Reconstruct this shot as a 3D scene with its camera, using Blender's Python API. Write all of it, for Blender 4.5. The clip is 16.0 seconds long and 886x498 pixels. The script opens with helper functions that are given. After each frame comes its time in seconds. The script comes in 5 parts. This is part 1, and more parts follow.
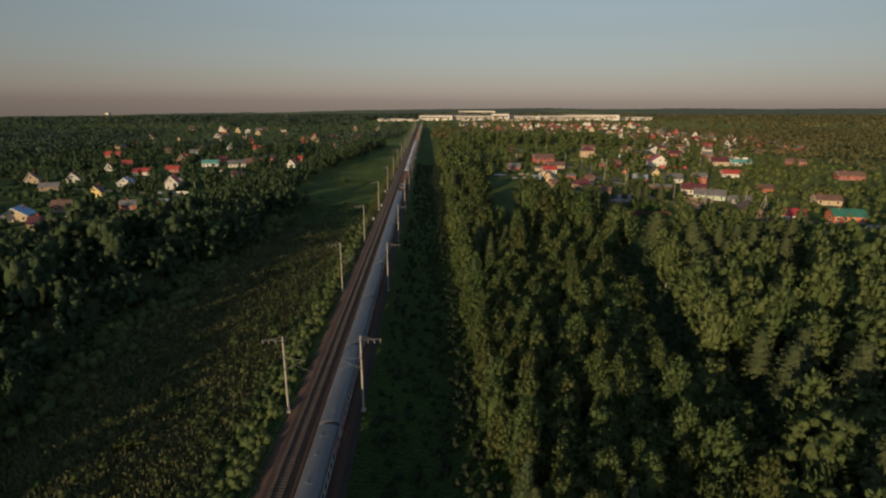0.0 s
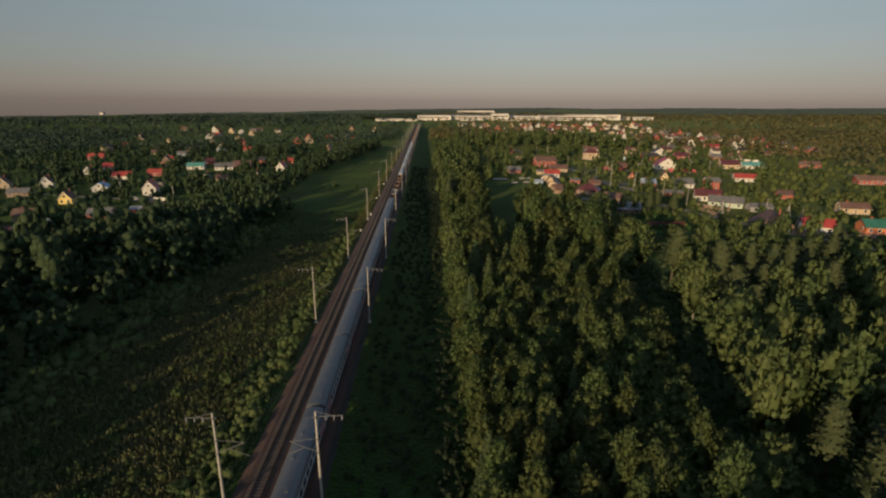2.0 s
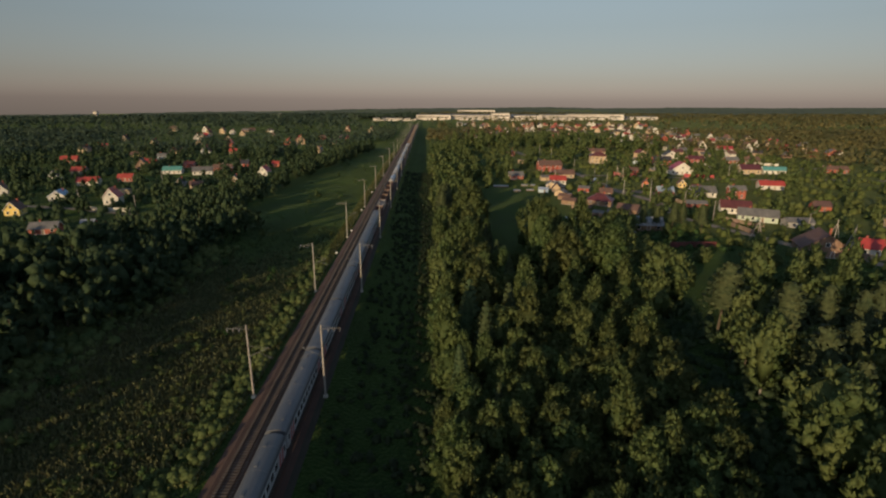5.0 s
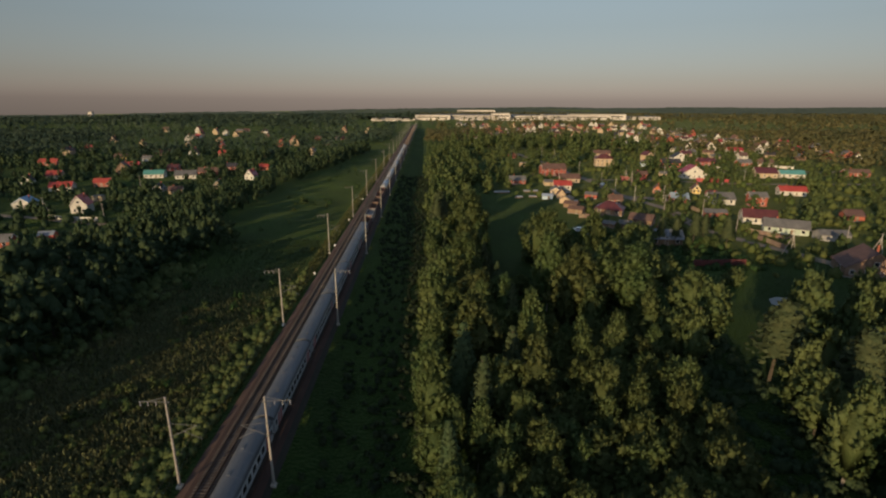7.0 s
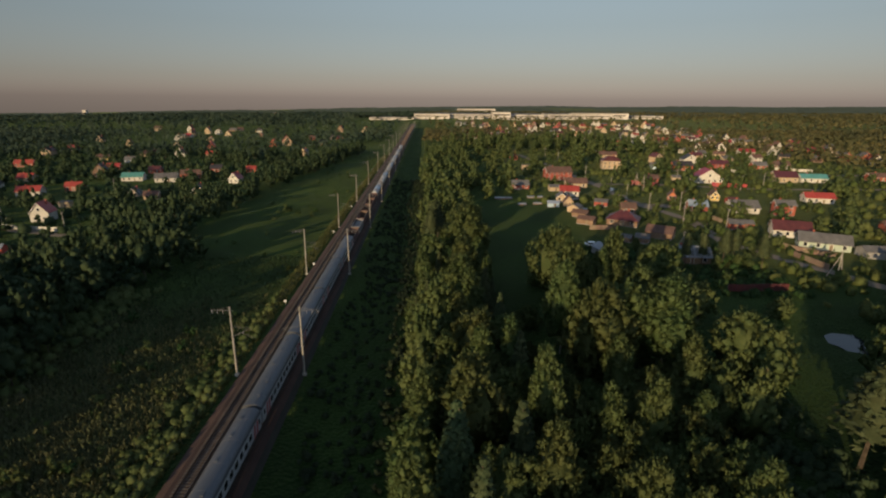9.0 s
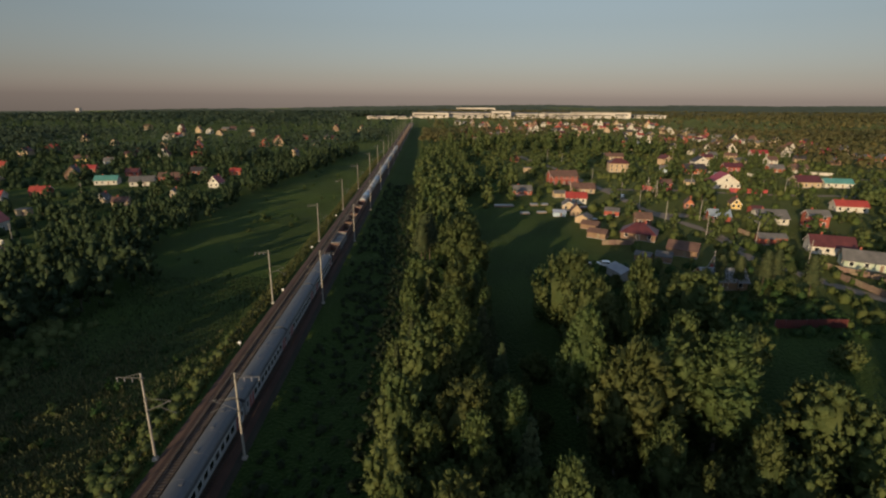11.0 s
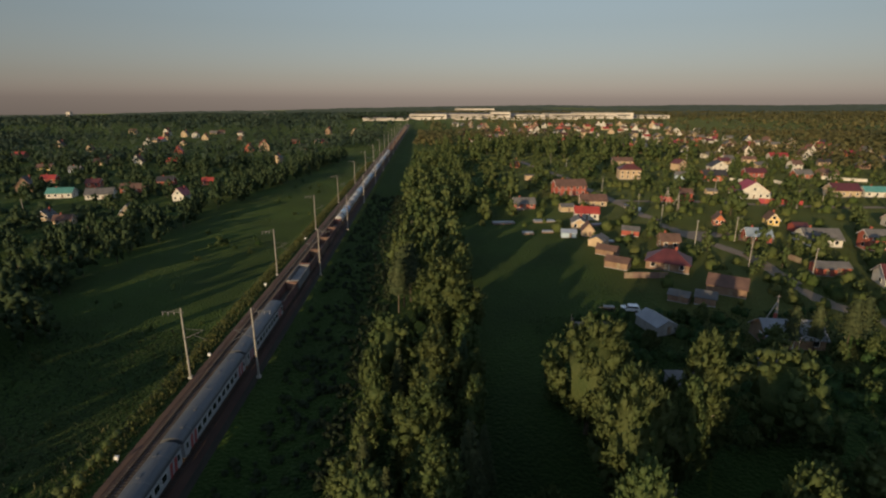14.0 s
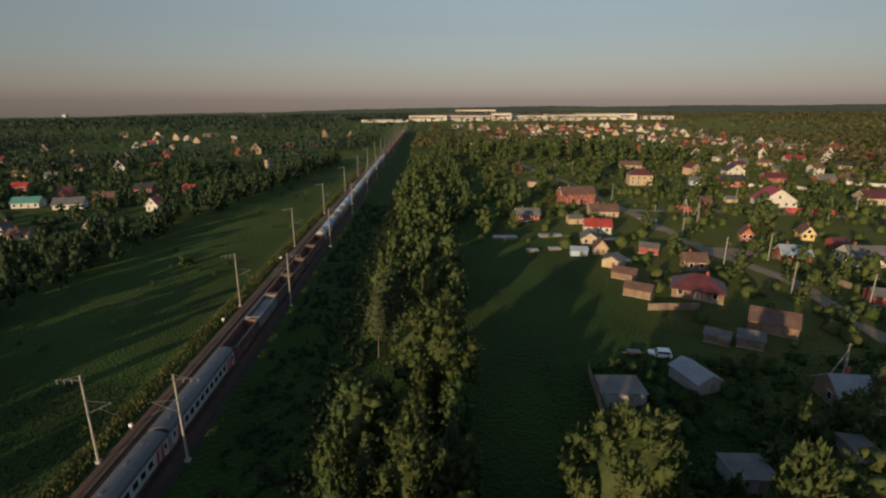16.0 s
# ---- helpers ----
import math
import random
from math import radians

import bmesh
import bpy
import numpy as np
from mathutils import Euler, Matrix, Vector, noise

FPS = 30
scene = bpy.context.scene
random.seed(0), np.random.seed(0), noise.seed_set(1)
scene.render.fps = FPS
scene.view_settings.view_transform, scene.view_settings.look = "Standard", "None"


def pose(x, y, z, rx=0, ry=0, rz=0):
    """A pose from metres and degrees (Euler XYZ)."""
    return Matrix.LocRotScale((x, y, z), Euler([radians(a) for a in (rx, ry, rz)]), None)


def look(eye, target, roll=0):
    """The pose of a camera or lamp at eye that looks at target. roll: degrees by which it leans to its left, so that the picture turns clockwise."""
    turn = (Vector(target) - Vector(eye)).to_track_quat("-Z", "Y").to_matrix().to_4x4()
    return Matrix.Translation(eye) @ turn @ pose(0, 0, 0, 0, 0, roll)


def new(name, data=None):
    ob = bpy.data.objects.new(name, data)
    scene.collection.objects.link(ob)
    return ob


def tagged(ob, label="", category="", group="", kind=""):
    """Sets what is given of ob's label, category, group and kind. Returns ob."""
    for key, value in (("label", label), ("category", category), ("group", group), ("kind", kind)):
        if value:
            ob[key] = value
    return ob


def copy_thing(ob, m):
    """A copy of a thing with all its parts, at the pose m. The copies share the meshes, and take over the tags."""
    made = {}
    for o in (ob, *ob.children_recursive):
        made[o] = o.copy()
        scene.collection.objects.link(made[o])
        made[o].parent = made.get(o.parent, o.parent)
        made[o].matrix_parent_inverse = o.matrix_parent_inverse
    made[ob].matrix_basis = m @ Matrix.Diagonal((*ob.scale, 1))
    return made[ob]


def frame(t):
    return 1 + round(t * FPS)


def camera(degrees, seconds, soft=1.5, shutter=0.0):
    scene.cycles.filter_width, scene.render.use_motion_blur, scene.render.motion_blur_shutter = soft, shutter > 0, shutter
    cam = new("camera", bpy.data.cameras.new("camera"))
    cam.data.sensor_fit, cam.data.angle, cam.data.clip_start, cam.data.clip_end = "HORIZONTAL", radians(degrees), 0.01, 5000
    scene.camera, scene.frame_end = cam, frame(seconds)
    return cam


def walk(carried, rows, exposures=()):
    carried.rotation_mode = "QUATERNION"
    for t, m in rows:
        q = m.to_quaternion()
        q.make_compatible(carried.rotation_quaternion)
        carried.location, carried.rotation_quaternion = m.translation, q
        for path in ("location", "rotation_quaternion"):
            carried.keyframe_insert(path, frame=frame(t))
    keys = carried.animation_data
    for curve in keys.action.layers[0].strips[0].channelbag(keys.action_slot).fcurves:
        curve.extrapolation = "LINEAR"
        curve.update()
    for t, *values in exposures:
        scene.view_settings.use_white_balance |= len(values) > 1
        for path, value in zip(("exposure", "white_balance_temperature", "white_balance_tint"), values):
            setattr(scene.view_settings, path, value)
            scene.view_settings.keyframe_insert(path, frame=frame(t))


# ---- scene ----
cam = camera(82.4, 16.0, soft=2.2)
PATH = [
    (0.0, 16.805, 2.685, 49.185, -1.798, -16.268, 0.40),
    (0.5, 17.490, 7.607, 49.182, -1.858, -16.268, 0.50),
    (1.0, 18.211, 12.646, 49.201, -1.828, -16.268, 0.40),
    (1.5, 18.879, 17.748, 49.282, -1.858, -16.296, 0.40),
    (2.0, 19.565, 22.797, 49.327, -1.859, -16.304, 0.40),
    (2.5, 20.313, 27.864, 49.366, -1.798, -16.358, 0.40),
    (3.0, 21.044, 33.004, 49.391, -1.798, -16.358, 0.50),
    (3.5, 21.737, 38.152, 49.398, -1.768, -16.358, 0.50),
    (4.0, 22.451, 43.367, 49.399, -1.797, -16.386, 0.50),
    (6.5, 25.924, 69.716, 49.193, -1.767, -16.386, 0.40),
    (7.0, 26.609, 75.136, 49.157, -1.768, -16.394, 0.40),
    (7.5, 27.205, 80.695, 49.121, -1.766, -16.440, 0.50),
    (8.0, 27.739, 86.319, 49.061, -1.796, -16.441, 0.50),
    (8.5, 28.283, 91.994, 49.021, -1.797, -16.512, 0.50),
    (9.0, 28.887, 97.687, 48.989, -1.795, -16.531, 0.50),
    (11.5, 32.436, 126.832, 48.713, -1.854, -16.685, 0.60),
    (12.0, 33.159, 132.595, 48.716, -1.914, -16.658, 0.50),
    (12.5, 34.018, 138.253, 48.726, -1.855, -16.630, 0.50),
    (13.0, 34.926, 143.762, 48.717, -1.945, -16.604, 0.40),
    (13.5, 35.923, 149.222, 48.691, -1.915, -16.604, 0.30),
    (14.0, 36.964, 154.684, 48.631, -1.796, -16.567, 0.20),
    (14.5, 37.909, 160.133, 48.568, -1.706, -16.503, 0.10),
    (15.0, 38.760, 165.645, 48.513, -1.617, -16.510, 0.00),
    (15.5, 39.466, 171.172, 48.455, -1.587, -16.466, 0.00),
    (16.0, 40.171, 176.707, 48.410, -1.617, -16.439, 0.00),
]
walk(cam, [(t, pose(x, y, z, 90 + pitch, 0, yaw) @ pose(0, 0, 0, 0, 0, roll)) for t, x, y, z, yaw, pitch, roll in PATH])

# ---- world, sun, exposure ----
SUN_AZ, SUN_EL = radians(213), radians(9.8)
world = bpy.data.worlds.new("sky")
scene.world = world
world.use_nodes = True
wn, wl = world.node_tree.nodes, world.node_tree.links
sky = wn.new("ShaderNodeTexSky")
sky.sky_type, sky.sun_disc = "NISHITA", False
sky.sun_elevation, sky.sun_rotation = SUN_EL, radians(198)
sky.air_density, sky.dust_density, sky.ozone_density, sky.altitude = 1.0, 0.5, 1.2, 200
# haze: paler and pinker towards the horizon, greyer all over
geo = wn.new("ShaderNodeTexCoord")
sep, ramp, mul, hsv = wn.new("ShaderNodeSeparateXYZ"), wn.new("ShaderNodeValToRGB"), wn.new("ShaderNodeMix"), wn.new("ShaderNodeHueSaturation")
ramp.color_ramp.elements[0].position, ramp.color_ramp.elements[0].color = 0.0, (0.465, 0.425, 0.5, 1)
ramp.color_ramp.elements[1].position, ramp.color_ramp.elements[1].color = 0.2, (0.745, 0.78, 0.79, 1)
zenith = ramp.color_ramp.elements.new(0.4)
zenith.color = (1.32, 1.46, 1.64, 1)
mul.data_type, mul.blend_type = "RGBA", "MULTIPLY"
mul.inputs[0].default_value = 1.0
hsv.inputs["Saturation"].default_value = 0.6
wl.new(geo.outputs["Generated"], sep.inputs[0]), wl.new(sep.outputs["Z"], ramp.inputs[0])
wl.new(sky.outputs[0], hsv.inputs["Color"]), wl.new(hsv.outputs[0], mul.inputs[6]), wl.new(ramp.outputs[0], mul.inputs[7])
wl.new(mul.outputs[2], wn["Background"].inputs[0])
wn["Background"].inputs[1].default_value = 0.084
sun = new("sun", bpy.data.lights.new("sun", "SUN"))
sun.data.energy, sun.data.angle, sun.data.color = 3.9, radians(0.6), (1.0, 0.74, 0.43)
sun.matrix_world = look((0, 0, 0), (-math.sin(SUN_AZ) * math.cos(SUN_EL), -math.cos(SUN_AZ) * math.cos(SUN_EL), -math.sin(SUN_EL)))
scene.view_settings.exposure = 0.3

# ---- materials ----
def material(name, a, b, rough=0.8, scale=3.0, fine=0.0, bump=0.0, metal=0.0, vary=0.0, island=0.0, translucent=0.0, coord="Object", stretch=(1, 1, 1), relief=0.05):
    """A surface of two mixed colours: broad patches and fine grain, with relief and a shift from object to object."""
    m = bpy.data.materials.new(name)
    m.use_nodes = True
    n, l = m.node_tree.nodes, m.node_tree.links
    p = n["Principled BSDF"]
    p.inputs["Roughness"].default_value, p.inputs["Metallic"].default_value = rough, metal
    tc, mp = n.new("ShaderNodeTexCoord"), n.new("ShaderNodeMapping")
    mp.inputs["Scale"].default_value = stretch
    l.new(tc.outputs[coord], mp.inputs[0])
    big, small = n.new("ShaderNodeTexNoise"), n.new("ShaderNodeTexNoise")
    big.inputs["Scale"].default_value, big.inputs["Detail"].default_value = scale, 4
    small.inputs["Scale"].default_value, small.inputs["Detail"].default_value = fine or scale * 9, 3
    l.new(mp.outputs[0], big.inputs["Vector"]), l.new(mp.outputs[0], small.inputs["Vector"])
    add = n.new("ShaderNodeMath")
    add.operation = "MULTIPLY_ADD"
    add.inputs[1].default_value = 0.45
    l.new(small.outputs["Fac"], add.inputs[0]), l.new(big.outputs["Fac"], add.inputs[2])
    ramp = n.new("ShaderNodeMapRange")
    ramp.inputs["From Min"].default_value, ramp.inputs["From Max"].default_value = 0.5, 0.95
    l.new(add.outputs[0], ramp.inputs[0])
    mix = n.new("ShaderNodeMix")
    mix.data_type = "RGBA"
    mix.inputs[6].default_value, mix.inputs[7].default_value = (*a, 1), (*b, 1)
    l.new(ramp.outputs[0], mix.inputs[0])
    out = mix.outputs[2]
    if vary or island:
        hsv = n.new("ShaderNodeHueSaturation")
        source = None
        if vary:
            info = n.new("ShaderNodeObjectInfo")
            hue = n.new("ShaderNodeMapRange")
            hue.inputs["To Min"].default_value, hue.inputs["To Max"].default_value = 0.5 - 0.12 * vary, 0.5 + 0.07 * vary
            l.new(info.outputs["Random"], hue.inputs[0]), l.new(hue.outputs[0], hsv.inputs["Hue"])
            source = info.outputs["Random"]
        val = n.new("ShaderNodeMapRange")
        if island:
            geo = n.new("ShaderNodeNewGeometry")
            source = geo.outputs["Random Per Island"]
        k = island or vary
        val.inputs["To Min"].default_value, val.inputs["To Max"].default_value = 1 - 0.5 * k, 1 + 0.5 * k
        l.new(source, val.inputs[0])
        shade = val.outputs[0]
        if vary and island:
            each, both = n.new("ShaderNodeMapRange"), n.new("ShaderNodeMath")
            both.operation = "MULTIPLY"
            each.inputs["To Min"].default_value, each.inputs["To Max"].default_value = 1 - 0.55 * vary, 1 + 0.55 * vary
            l.new(info.outputs["Random"], each.inputs[0]), l.new(each.outputs[0], both.inputs[0]), l.new(shade, both.inputs[1])
            shade = both.outputs[0]
        l.new(shade, hsv.inputs["Value"])
        l.new(out, hsv.inputs["Color"])
        out = hsv.outputs[0]
    l.new(out, p.inputs["Base Color"])
    if bump:
        bp = n.new("ShaderNodeBump")
        bp.inputs["Strength"].default_value, bp.inputs["Distance"].default_value = bump, relief
        l.new(small.outputs["Fac"], bp.inputs["Height"]), l.new(bp.outputs[0], p.inputs["Normal"])
    if translucent:
        tr, ms = n.new("ShaderNodeBsdfTranslucent"), n.new("ShaderNodeMixShader")
        l.new(out, tr.inputs["Color"])
        ms.inputs[0].default_value = translucent
        l.new(p.outputs[0], ms.inputs[1]), l.new(tr.outputs[0], ms.inputs[2])
        l.new(ms.outputs[0], n["Material Output"].inputs["Surface"])
    return m


GRASS = material("meadow_grass", (0.005754, 0.01884, 0.005856), (0.02209, 0.04912, 0.00988), 0.95, 0.035, 1.6, 1.0, coord="Object", relief=1.1)
sheen = GRASS.node_tree.nodes["Principled BSDF"].inputs
sheen["Sheen Weight"].default_value, sheen["Sheen Roughness"].default_value = 0.15, 0.55
sheen["Sheen Tint"].default_value = (0.44, 0.55, 0.15, 1)
sheen["Specular IOR Level"].default_value = 0.1
gn, gl = GRASS.node_tree.nodes, GRASS.node_tree.links
where, east, north, patch, much, pick, dry = (gn.new("ShaderNode" + k) for k in ("SeparateXYZ", "MapRange", "MapRange", "TexNoise", "Math", "Math", "Mix"))
gl.new(gn["Texture Coordinate"].outputs["Object"], where.inputs[0])
for node, axis, lo, hi in ((east, "X", 82, 100), (north, "Y", 225, 250)):
    node.inputs["From Min"].default_value, node.inputs["From Max"].default_value = lo, hi
    gl.new(where.outputs[axis], node.inputs[0])
patch.inputs["Scale"].default_value, patch.inputs["Detail"].default_value = 0.06, 5
gl.new(gn["Texture Coordinate"].outputs["Object"], patch.inputs["Vector"])
much.operation = pick.operation = "MULTIPLY"
gl.new(east.outputs[0], much.inputs[0]), gl.new(north.outputs[0], much.inputs[1]), gl.new(much.outputs[0], pick.inputs[0]), gl.new(patch.outputs["Fac"], pick.inputs[1])
west, south, reedy, brown = (gn.new("ShaderNode" + k) for k in ("MapRange", "MapRange", "Math", "Mix"))
for node, axis, lo, hi in ((west, "X", -11, -20), (south, "Y", 235, 165)):
    node.inputs["From Min"].default_value, node.inputs["From Max"].default_value = lo, hi
    gl.new(where.outputs[axis], node.inputs[0])
reedy.operation = "MULTIPLY"
gl.new(west.outputs[0], reedy.inputs[0]), gl.new(south.outputs[0], reedy.inputs[1])
brown.data_type = dry.data_type = "RGBA"
brown.inputs[7].default_value = (0.046, 0.05, 0.022, 1)
# yellower village grass, also lightened to paint in the sunlight on it
dry.inputs[7].default_value = (0.12, 0.115, 0.035, 1)
base = gn["Principled BSDF"].inputs["Base Color"]
gl.new(base.links[0].from_socket, brown.inputs[6]), gl.new(reedy.outputs[0], brown.inputs[0]), gl.new(brown.outputs[2], dry.inputs[6]), gl.new(pick.outputs[0], dry.inputs[0]), gl.new(dry.outputs[2], base)
LEAF = material("leaves", (0.07847, 0.121, 0.04359), (0.1436, 0.1765, 0.06618), 0.75, 0.4, 3.2, 0.7, vary=0.22, island=0.1, translucent=0.5, relief=0.25)
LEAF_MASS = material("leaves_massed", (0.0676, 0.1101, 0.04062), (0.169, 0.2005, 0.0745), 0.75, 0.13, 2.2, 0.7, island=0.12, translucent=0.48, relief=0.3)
# darker, bluer leaves than the massed ones above
LEAF_DEEP = material("leaves_deep", (0.04168, 0.07347, 0.0389), (0.09552, 0.1319, 0.06282), 0.75, 0.13, 2.2, 0.7, island=0.12, translucent=0.48, relief=0.3)
# far leaves: base colour brightened to paint in distance haze
LEAF_HAZED = material("leaves_far_hazed", (0.05289, 0.06586, 0.0312), (0.1488, 0.127, 0.05207), 0.8, 0.02, 0.2, 0.0, island=0.14, translucent=0.2)
SCRUB = material("scrub_leaves", (0.061, 0.09435, 0.02673), (0.1299, 0.1401, 0.04617), 0.8, 0.06, 0.5, 0.0, island=0.35, translucent=0.3)
# darker far leaves for negative x, with painted haze as a blue tint
LEAF_HAZED_DARK = material("leaves_far_dark_hazed", (0.02376, 0.04485, 0.0336), (0.06683, 0.0897, 0.05376), 0.85, 0.008, 0.2, 0.0, island=0.14, translucent=0.15)
LEAF_DARK = material("dark_leaves", (0.026, 0.0585, 0.0208), (0.0585, 0.091, 0.026), 0.7, 0.5, 4, 0.0, vary=0.3, island=0.5, translucent=0.3)
NEEDLE = material("needles", (0.0365, 0.06028, 0.02884), (0.07301, 0.09329, 0.04118), 0.8, 0.5, 4, 0.0, vary=0.25, island=0.5, translucent=0.2)
for leafy in (LEAF, LEAF_MASS, LEAF_DEEP, LEAF_HAZED, LEAF_HAZED_DARK, SCRUB, LEAF_DARK, NEEDLE):
    leafy.node_tree.nodes["Principled BSDF"].inputs["Specular IOR Level"].default_value = 0.12
# bank grass with low sunlight painted into its pale yellow-green
BANK_SUNLIT = material("bank_grass", (0.075, 0.09, 0.026), (0.15, 0.15, 0.045), 0.9, 0.15, 2, island=0.2, translucent=0.35)
REED = material("dry_reeds", (0.072, 0.092, 0.036), (0.13, 0.134, 0.056), 0.9, 0.1, 2, vary=0.1, island=0.25, translucent=0.3)
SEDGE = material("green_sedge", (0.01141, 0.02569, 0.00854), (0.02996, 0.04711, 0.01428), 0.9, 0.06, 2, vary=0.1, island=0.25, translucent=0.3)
FOREST = material("far_canopy", (0.024, 0.0425, 0.0136), (0.056, 0.07225, 0.0238), 0.95, 0.012, 0.15, 1.0)
BARK = material("bark", (0.06, 0.045, 0.03), (0.14, 0.11, 0.08), 0.9, 1.5, 12, 0.4)
BIRCH = material("birch_bark", (0.33, 0.3, 0.26), (0.15, 0.13, 0.11), 0.8, 1.0, 6, 0.2, stretch=(1, 1, 3))
PINE_BARK = material("pine_bark", (0.2, 0.095, 0.045), (0.34, 0.17, 0.08), 0.9, 1.5, 8, 0.4)
BALLAST = material("ballast", (0.0368, 0.01904, 0.01384), (0.06885, 0.03712, 0.02616), 0.95, 0.25, 6, 1.0)
# soil colour lowered to paint in the train's shadow on the trackbed
SOIL = material("track_soil", (0.018, 0.018, 0.012), (0.036, 0.0312, 0.0216), 0.95, 0.2, 3, 0.8)
DIRT = material("dirt_road", (0.143, 0.11, 0.077), (0.242, 0.187, 0.132), 0.95, 0.2, 3, 0.5)
SLEEPER = material("concrete_sleeper", (0.054, 0.0432, 0.036), (0.0896, 0.072, 0.06), 0.9, 0.7, 9, 0.3, island=0.3)
RAIL = material("rail_steel", (0.042, 0.028, 0.021), (0.084, 0.0595, 0.0455), 0.55, 0.4, 6, metal=0.6)
CONCRETE = material("pole_concrete", (0.238, 0.2158, 0.184), (0.374, 0.3486, 0.304), 0.85, 0.8, 14, 0.2, vary=0.25, stretch=(1, 1, 0.4))
STEEL = material("galvanised_steel", (0.11, 0.11, 0.11), (0.1925, 0.187, 0.1815), 0.55, 2, 12, metal=0.4)
CERAMIC = material("insulator", (0.25, 0.2, 0.18), (0.5, 0.48, 0.45), 0.3, 5)
COACH_ROOF = material("coach_roof", (0.05104, 0.05576, 0.06464), (0.0952, 0.1, 0.1088), 0.5, 0.25, 5, 0.1, vary=0.12, stretch=(2, 0.3, 1))
COACH_SIDE = material("coach_paint", (0.315, 0.323, 0.338), (0.413, 0.413, 0.413), 0.4, 0.5, 6)
COACH_RED = material("coach_red", (0.3, 0.03, 0.03), (0.4, 0.05, 0.04), 0.4, 0.7, 6)
GLASS = material("dark_glass", (0.012, 0.014, 0.018), (0.03, 0.032, 0.036), 0.08, 0.6)
UNDER = material("underframe", (0.025, 0.024, 0.023), (0.06, 0.052, 0.045), 0.85, 1.5)
RUST = material("wagon_rust", (0.085, 0.048, 0.037), (0.17, 0.105, 0.08), 0.85, 0.5, 4, 0.2, vary=0.3)
WAGON_GREY = material("wagon_grey", (0.12, 0.12, 0.125), (0.22, 0.21, 0.2), 0.8, 0.5, 5, 0.2, vary=0.25)
INSIDE = material("wagon_inside", (0.03, 0.028, 0.026), (0.085, 0.075, 0.065), 0.9, 0.5, 5, 0.2, vary=0.4)
TANK_WHITE = material("tank_white", (0.3, 0.3, 0.3), (0.396, 0.39, 0.378), 0.4, 0.4, 5, vary=0.1)
TANK_BLUE = material("tank_blue", (0.14, 0.24, 0.4), (0.22, 0.32, 0.46), 0.4, 0.4, 5)
TANK_GREY = material("tank_grey", (0.15, 0.13, 0.12), (0.3, 0.27, 0.25), 0.5, 0.4, 5)
SLUDGE = material("oil_stain", (0.03, 0.027, 0.025), (0.07, 0.06, 0.055), 0.6, 1)
WATER = material("pond_water", (0.006, 0.0098, 0.0126), (0.0108, 0.0154, 0.018), 0.04, 0.2)
WATER.node_tree.nodes["Principled BSDF"].inputs["IOR"].default_value = 1.33
WATER.node_tree.nodes["Principled BSDF"].inputs["Specular IOR Level"].default_value = 0.3
PALE = material("factory_cladding", (0.3, 0.27, 0.23), (0.62, 0.57, 0.5), 0.7, 0.02, 0.3)
CAR_WHITE = material("car_white", (0.7, 0.7, 0.7), (0.8, 0.8, 0.8), 0.25, 1)
CAR_DARK = material("car_dark", (0.02, 0.022, 0.026), (0.05, 0.05, 0.055), 0.25, 1)
TYRE = material("tyre", (0.015, 0.015, 0.015), (0.03, 0.03, 0.03), 0.9, 3)
TRIM = material("white_trim", (0.65, 0.63, 0.6), (0.78, 0.76, 0.72), 0.6, 2)
WOOD = material("weathered_wood", (0.14, 0.1, 0.07), (0.27, 0.2, 0.14), 0.9, 0.8, 9, 0.3, vary=0.3, stretch=(1, 1, 4))


def wall_paint(name, a, b):
    return material("wall_" + name, a, b, 0.85, 0.6, 7, 0.25, vary=0.08)


def roof_sheet(name, a, b, rough=0.5):
    return material("roof_" + name, a, b, rough, 0.5, 5, 0.25, vary=0.12, stretch=(1, 1, 0.5))


WALLS = {
    "brick": (wall_paint("brick", (0.24, 0.06, 0.036), (0.34, 0.1, 0.06)), "red-brick"),
    "brown": (wall_paint("timber", (0.15, 0.09, 0.055), (0.26, 0.17, 0.11)), "weathered brown timber"),
    "cream": (wall_paint("cream", (0.36, 0.27, 0.16), (0.47, 0.36, 0.23)), "cream-plastered"),
    "white": (wall_paint("white", (0.44, 0.42, 0.36), (0.58, 0.55, 0.48)), "white-plastered"),
    "orange": (wall_paint("orange", (0.36, 0.1, 0.045), (0.46, 0.15, 0.07)), "orange-brick"),
    "blue": (wall_paint("blue", (0.3, 0.4, 0.48), (0.4, 0.5, 0.56)), "pale blue boarded"),
    "yellow": (wall_paint("yellow", (0.62, 0.45, 0.1), (0.72, 0.55, 0.18)), "yellow-painted"),
    "grey": (wall_paint("grey", (0.2, 0.19, 0.18), (0.3, 0.29, 0.27)), "grey block"),
    "greenw": (wall_paint("pale_green", (0.3, 0.36, 0.28), (0.4, 0.45, 0.36)), "pale green boarded"),
    "red": (wall_paint("red", (0.42, 0.05, 0.04), (0.5, 0.09, 0.06)), "red-painted"),
    "greyblue": (wall_paint("grey_blue", (0.2, 0.24, 0.28), (0.3, 0.33, 0.36)), "blue-grey boarded"),
}
